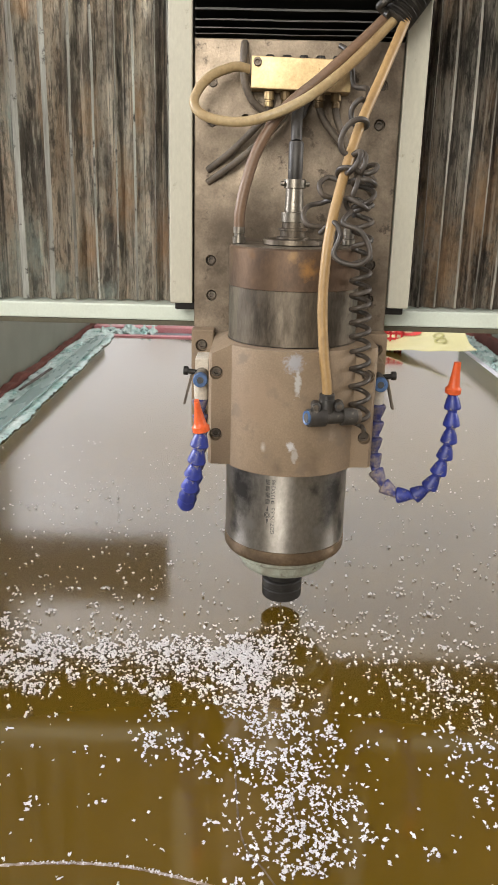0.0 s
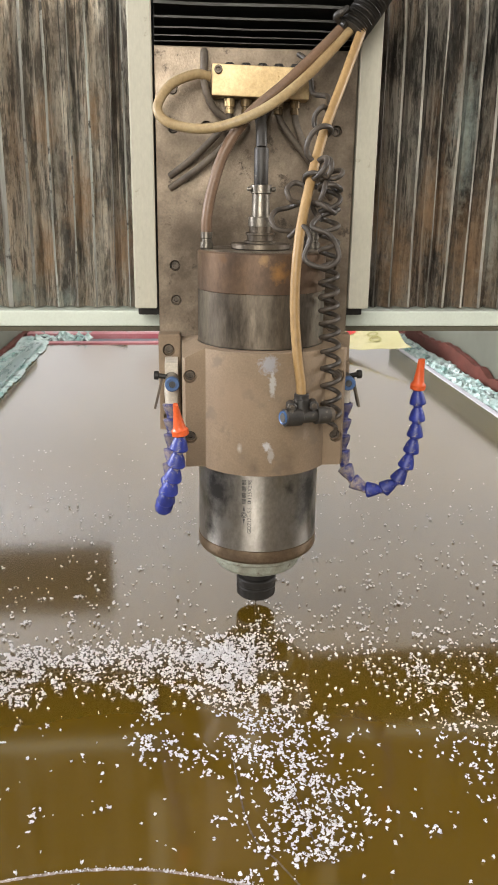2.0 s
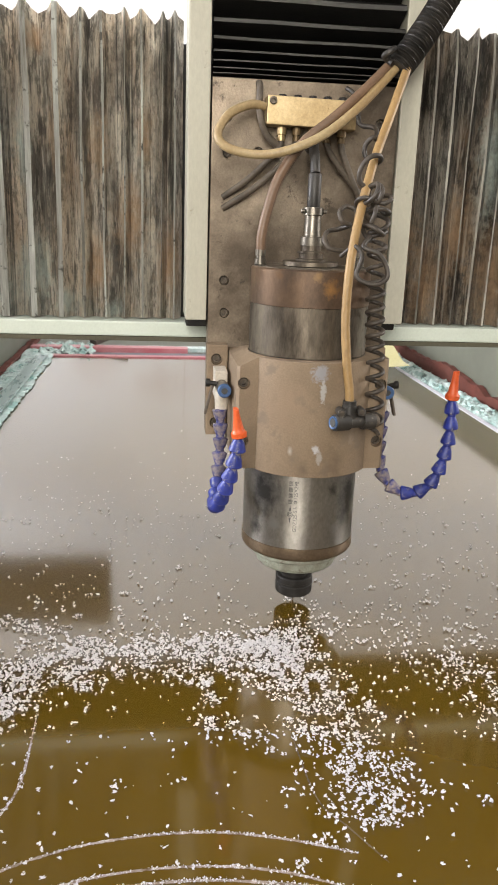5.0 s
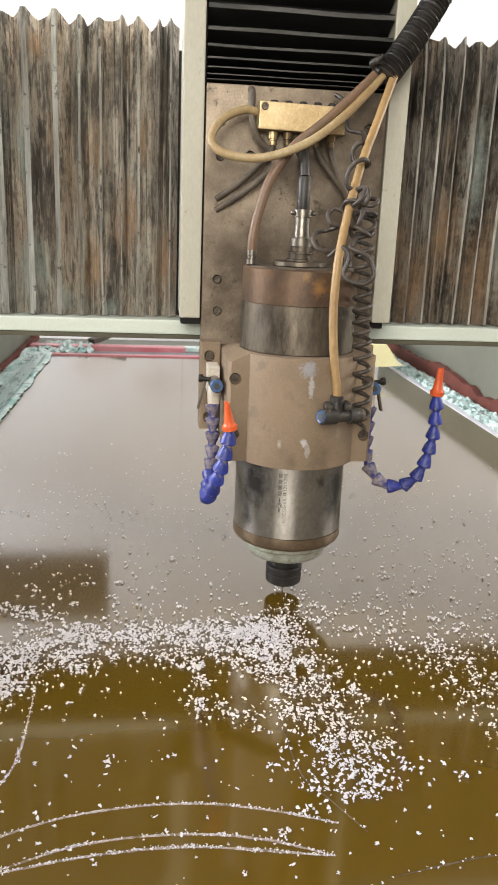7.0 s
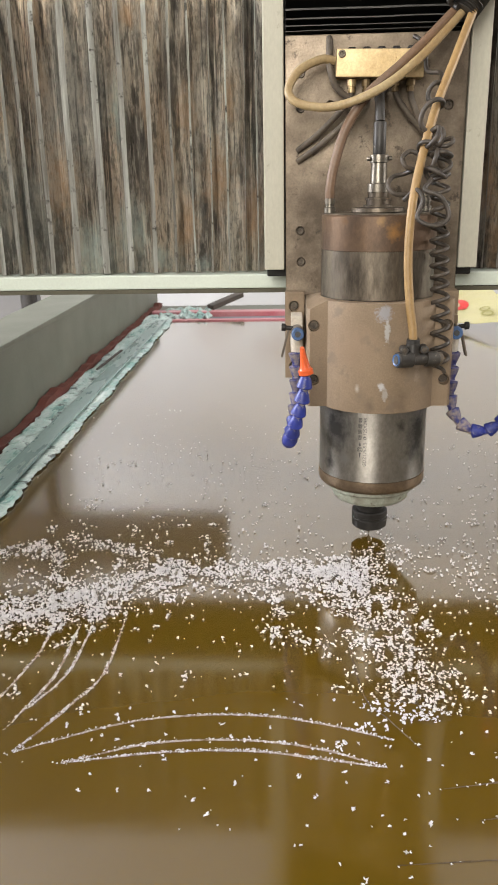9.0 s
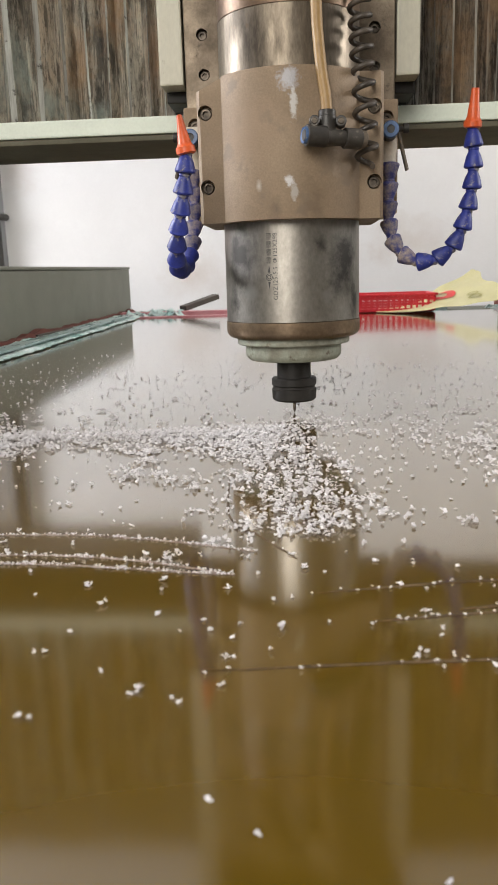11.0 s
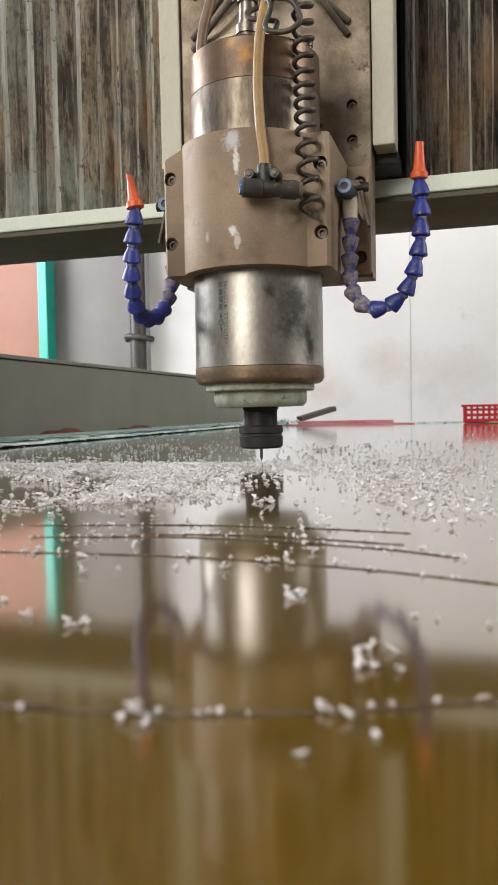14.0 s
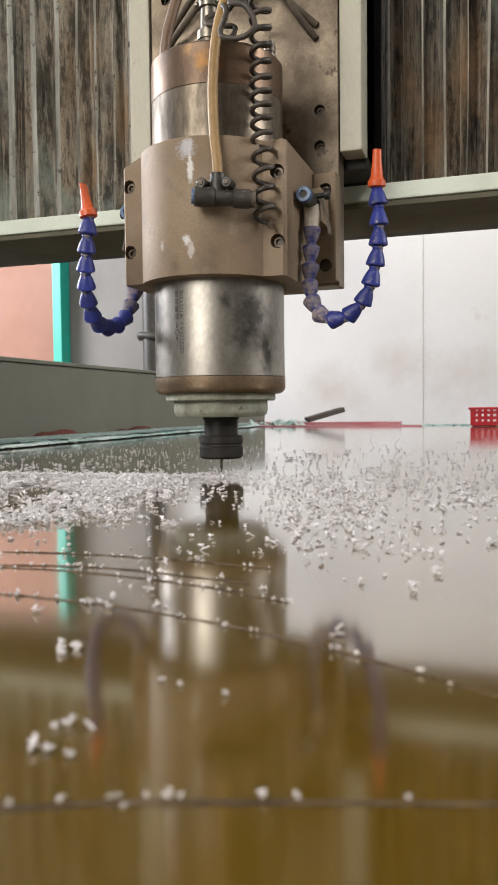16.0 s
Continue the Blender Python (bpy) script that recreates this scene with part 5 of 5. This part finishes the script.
    part("tangle", sweep(spline(up + [Vector(p) - o for p in rest], 3), 0.0025, 10), COIL, ob, smooth=60)
    return ob


spiral_cable()


def tee_fitting():
    """A black push-in tee with a blue ring and two adjusting screws."""
    ob = thing("air_tee", "black air tee fitting with a light blue ring", "air fitting", at=(0.031, -0.0385, 0.2425))
    a, b = Vector((-0.0185, -0.0105, 0.0012)), Vector((0.030, 0.0085, -0.0012))
    d = (b - a).normalized()
    part("barrel", rod(a + d * 0.002, b, 0.0062), BLACK_RUBBER, ob, smooth=40)
    part("collar", rod(a + d * 0.001, a + d * 0.0185, 0.0084), BLACK_RUBBER, ob, smooth=40)
    part("collar", rod(b - d * 0.0175, b - d * 0.003, 0.0082), BLACK_RUBBER, ob, smooth=40)
    part("release_ring", lathe([(0.0045, 0.0), (0.0062, -0.0012), (0.0066, 0.0), (0.0066, 0.004)], steps=24, turn=along(a, b)), FIT_BLUE, ob, "light blue release ring", smooth=40)
    # black disc, the dark of an open bore put in as colour
    part("bore", rod(a - d * 0.0009, a + d * 0.001, 0.0046), INK, ob)
    part("stem", rod((0, 0, 0.003), (0, 0.001, 0.0165), 0.0076), BLACK_RUBBER, ob, smooth=40)
    part("collar", rod((0, 0.001, 0.0145), (0, 0.001, 0.0215), 0.0070), BLACK_RUBBER, ob, smooth=40)
    part("end_ring", rod(b - d * 0.003, b + d * 0.0015, 0.0070), GREY_TUBE, ob, "worn grey end ring", smooth=40)
    for x, y in ((-0.0105, -0.002), (0.011, 0.003)):
        eye = part("mounting_eye", rod((x, y - 0.011, 0.0115), (x, y + 0.002, 0.0115), 0.0044), BLACK_RUBBER, ob, smooth=40)
        part("eye_screw", rod((x, y - 0.0118, 0.0115), (x, y - 0.010, 0.0115), 0.0026), WORN_HEAD, eye, smooth=40)
    part("mount", box(-0.006, 0.012, -0.002, 0.006, -0.006, 0.006, 0.001), BLACK_RUBBER, ob)
    return ob


tee_fitting()


# ---- jointed coolant hoses ----
def jointed_hose(points, count, tip, dusty, label, flare=1.35):
    ob = thing("jointed_coolant_hose", label, "coolant hose", "jointed coolant hoses on the clamp", at=points[0])
    o = Vector(points[0])
    line = spline(points, 30)
    dist = [0.0]
    for p, q in zip(line, line[1:]):
        dist.append(dist[-1] + (q - p).length)

    def at(s):
        k = max(i for i in range(len(dist)) if dist[i] <= s + 1e-9)
        k = min(k, len(line) - 2)
        f = (s - dist[k]) / max(1e-9, dist[k + 1] - dist[k])
        return line[k].lerp(line[k + 1], f)

    step = dist[-1] / count
    prof = [(0.0034, -0.0006), (0.0042, 0.0004), (0.0044, 0.0014), (0.0039, 0.0024), (0.0045, 0.0038), (0.0057, 0.0060), (0.0066, 0.0088), (0.0073, 0.0112), (0.0076, 0.0122), (0.0072, 0.0132), (0.0055, 0.0138), (0.0042, 0.0133)]
    k = step / 0.0135
    prof = [(r * 1.13, z * k) for r, z in prof]
    mesh = None
    for i in range(count):
        a, b = at(i * step), at(min((i + 1) * step, dist[-1]))
        if mesh is None:
            bm = lathe(prof, steps=20)
            first = part("segment", bm, BLUE, ob, smooth=35)
            mesh = first.data
            mesh2 = mesh.copy()
            mesh2.materials[0] = DUSTY_BLUE
            piece = first
        else:
            piece = new("segment", mesh)
            piece.parent = ob
        if i in dusty:
            piece.data = mesh2
        # each cup opens towards the fitting
        piece.matrix_basis = Matrix.Translation(-o) @ along(b, a)
    a, b = Vector(tip[0]), Vector(tip[1])
    n = (b - a).length
    bm = lathe([(0.0060, 0.0), (0.0078, 0.001), (0.0078, 0.0055), (0.0066, 0.0066), (0.0056, 0.009), (0.0050, n * 0.7), (0.0052, n)], steps=24)
    for v in bm.verts:
        f = max(0, (v.co.z - 0.008) / (n - 0.008))
        v.co.x *= 1 + (flare - 1) * f
        v.co.y *= 1 - 0.55 * f
    bm.transform(Matrix.Translation(-o) @ along(a, b))
    part("nozzle", bm, ORANGE, ob, "bright orange flat nozzle", smooth=40)
    return ob


jointed_hose([(0.0925, 0.052, 0.232), (0.091, 0.050, 0.200), (0.0915, 0.045, 0.172), (0.100, 0.036, 0.151), (0.122, 0.026, 0.141), (0.146, 0.020, 0.155), (0.158, 0.018, 0.190), (0.161, 0.017, 0.225), (0.159, 0.017, 0.256)], 14,
             ((0.159, 0.017, 0.254), (0.160, 0.014, 0.286)), (0, 1, 2, 3, 4, 5), "blue jointed coolant hose with an orange nozzle, curving outwards", 0.72)
jointed_hose([(-0.0925, 0.056, 0.232), (-0.0915, 0.052, 0.205), (-0.0925, 0.045, 0.175), (-0.096, 0.028, 0.150), (-0.100, 0.000, 0.141), (-0.099, -0.028, 0.150), (-0.093, -0.048, 0.175), (-0.086, -0.058, 0.205), (-0.082, -0.060, 0.233)], 15,
             ((-0.082, -0.060, 0.231), (-0.0865, -0.0605, 0.260)), (0, 1, 2, 3, 4), "blue jointed coolant hose with an orange nozzle, curving forwards")


def side_fitting(s):
    """The push-in elbow, white tape and brass tap that feed one jointed hose."""
    ob = thing("air_elbow", "elbow fitting with a light blue ring, tape and tap", "air fitting", "elbow fittings beside the clamp", at=(s * 0.091, 0.056, 0.245))
    part("elbow", rod((0, 0.006, 0.012), (s * -0.001, -0.026, 0.013), 0.0072), BLACK_RUBBER if s > 0 else NICKEL, ob, smooth=40)
    m = along((s * -0.001, -0.0262, 0.013), (s * -0.001, -0.04, 0.013))
    part("release_ring", lathe([(0.0074, -0.004), (0.0074, 0.0012), (0.0066, 0.0022), (0.0036, 0.0022), (0.0034, 0.0)], steps=24, turn=m), FIT_BLUE, ob, "light blue release ring", smooth=40)
    # no hole here: a black disc carries the bore's inner shade
    part("bore", lathe([(0.0035, 0.0), (0.0035, 0.0006)], steps=16, turn=m), INK, ob)
    part("tape_wrap", lathe([(0.0058, -0.016), (0.0072, -0.012), (0.0078, 0.0), (0.0074, 0.008), (0.0062, 0.013)], (0, 0), 18), WHITE_PLASTIC, ob, "worn white thread tape", smooth=60)
    part("bracket", box(-0.007, 0.007, 0.008, 0.044, -0.004, 0.028, 0.0012), CAST if s > 0 else WHITE_PLASTIC, ob)
    part("tap_pin", rod((s * 0.004, -0.004, 0.016), (s * 0.015, -0.002, 0.017), 0.0026), BLACK_OXIDE, ob, smooth=40)
    part("tap_head", rod((s * 0.013, -0.002, 0.017), (s * 0.018, -0.002, 0.0172), 0.0046, 12), BLACK_OXIDE, ob, smooth=40)
    bm = box(-0.0012, 0.0012, -0.005, 0.004, -0.028, 0.006, 0.0005)
    bm.transform(pose(s * 0.011, 0.004, 0.008, 0, s * -14, 0))
    part("tap_lever", bm, GREY_TUBE, ob, "thin grey tap lever")
    return ob


side_fitting(-1)
side_fitting(1)
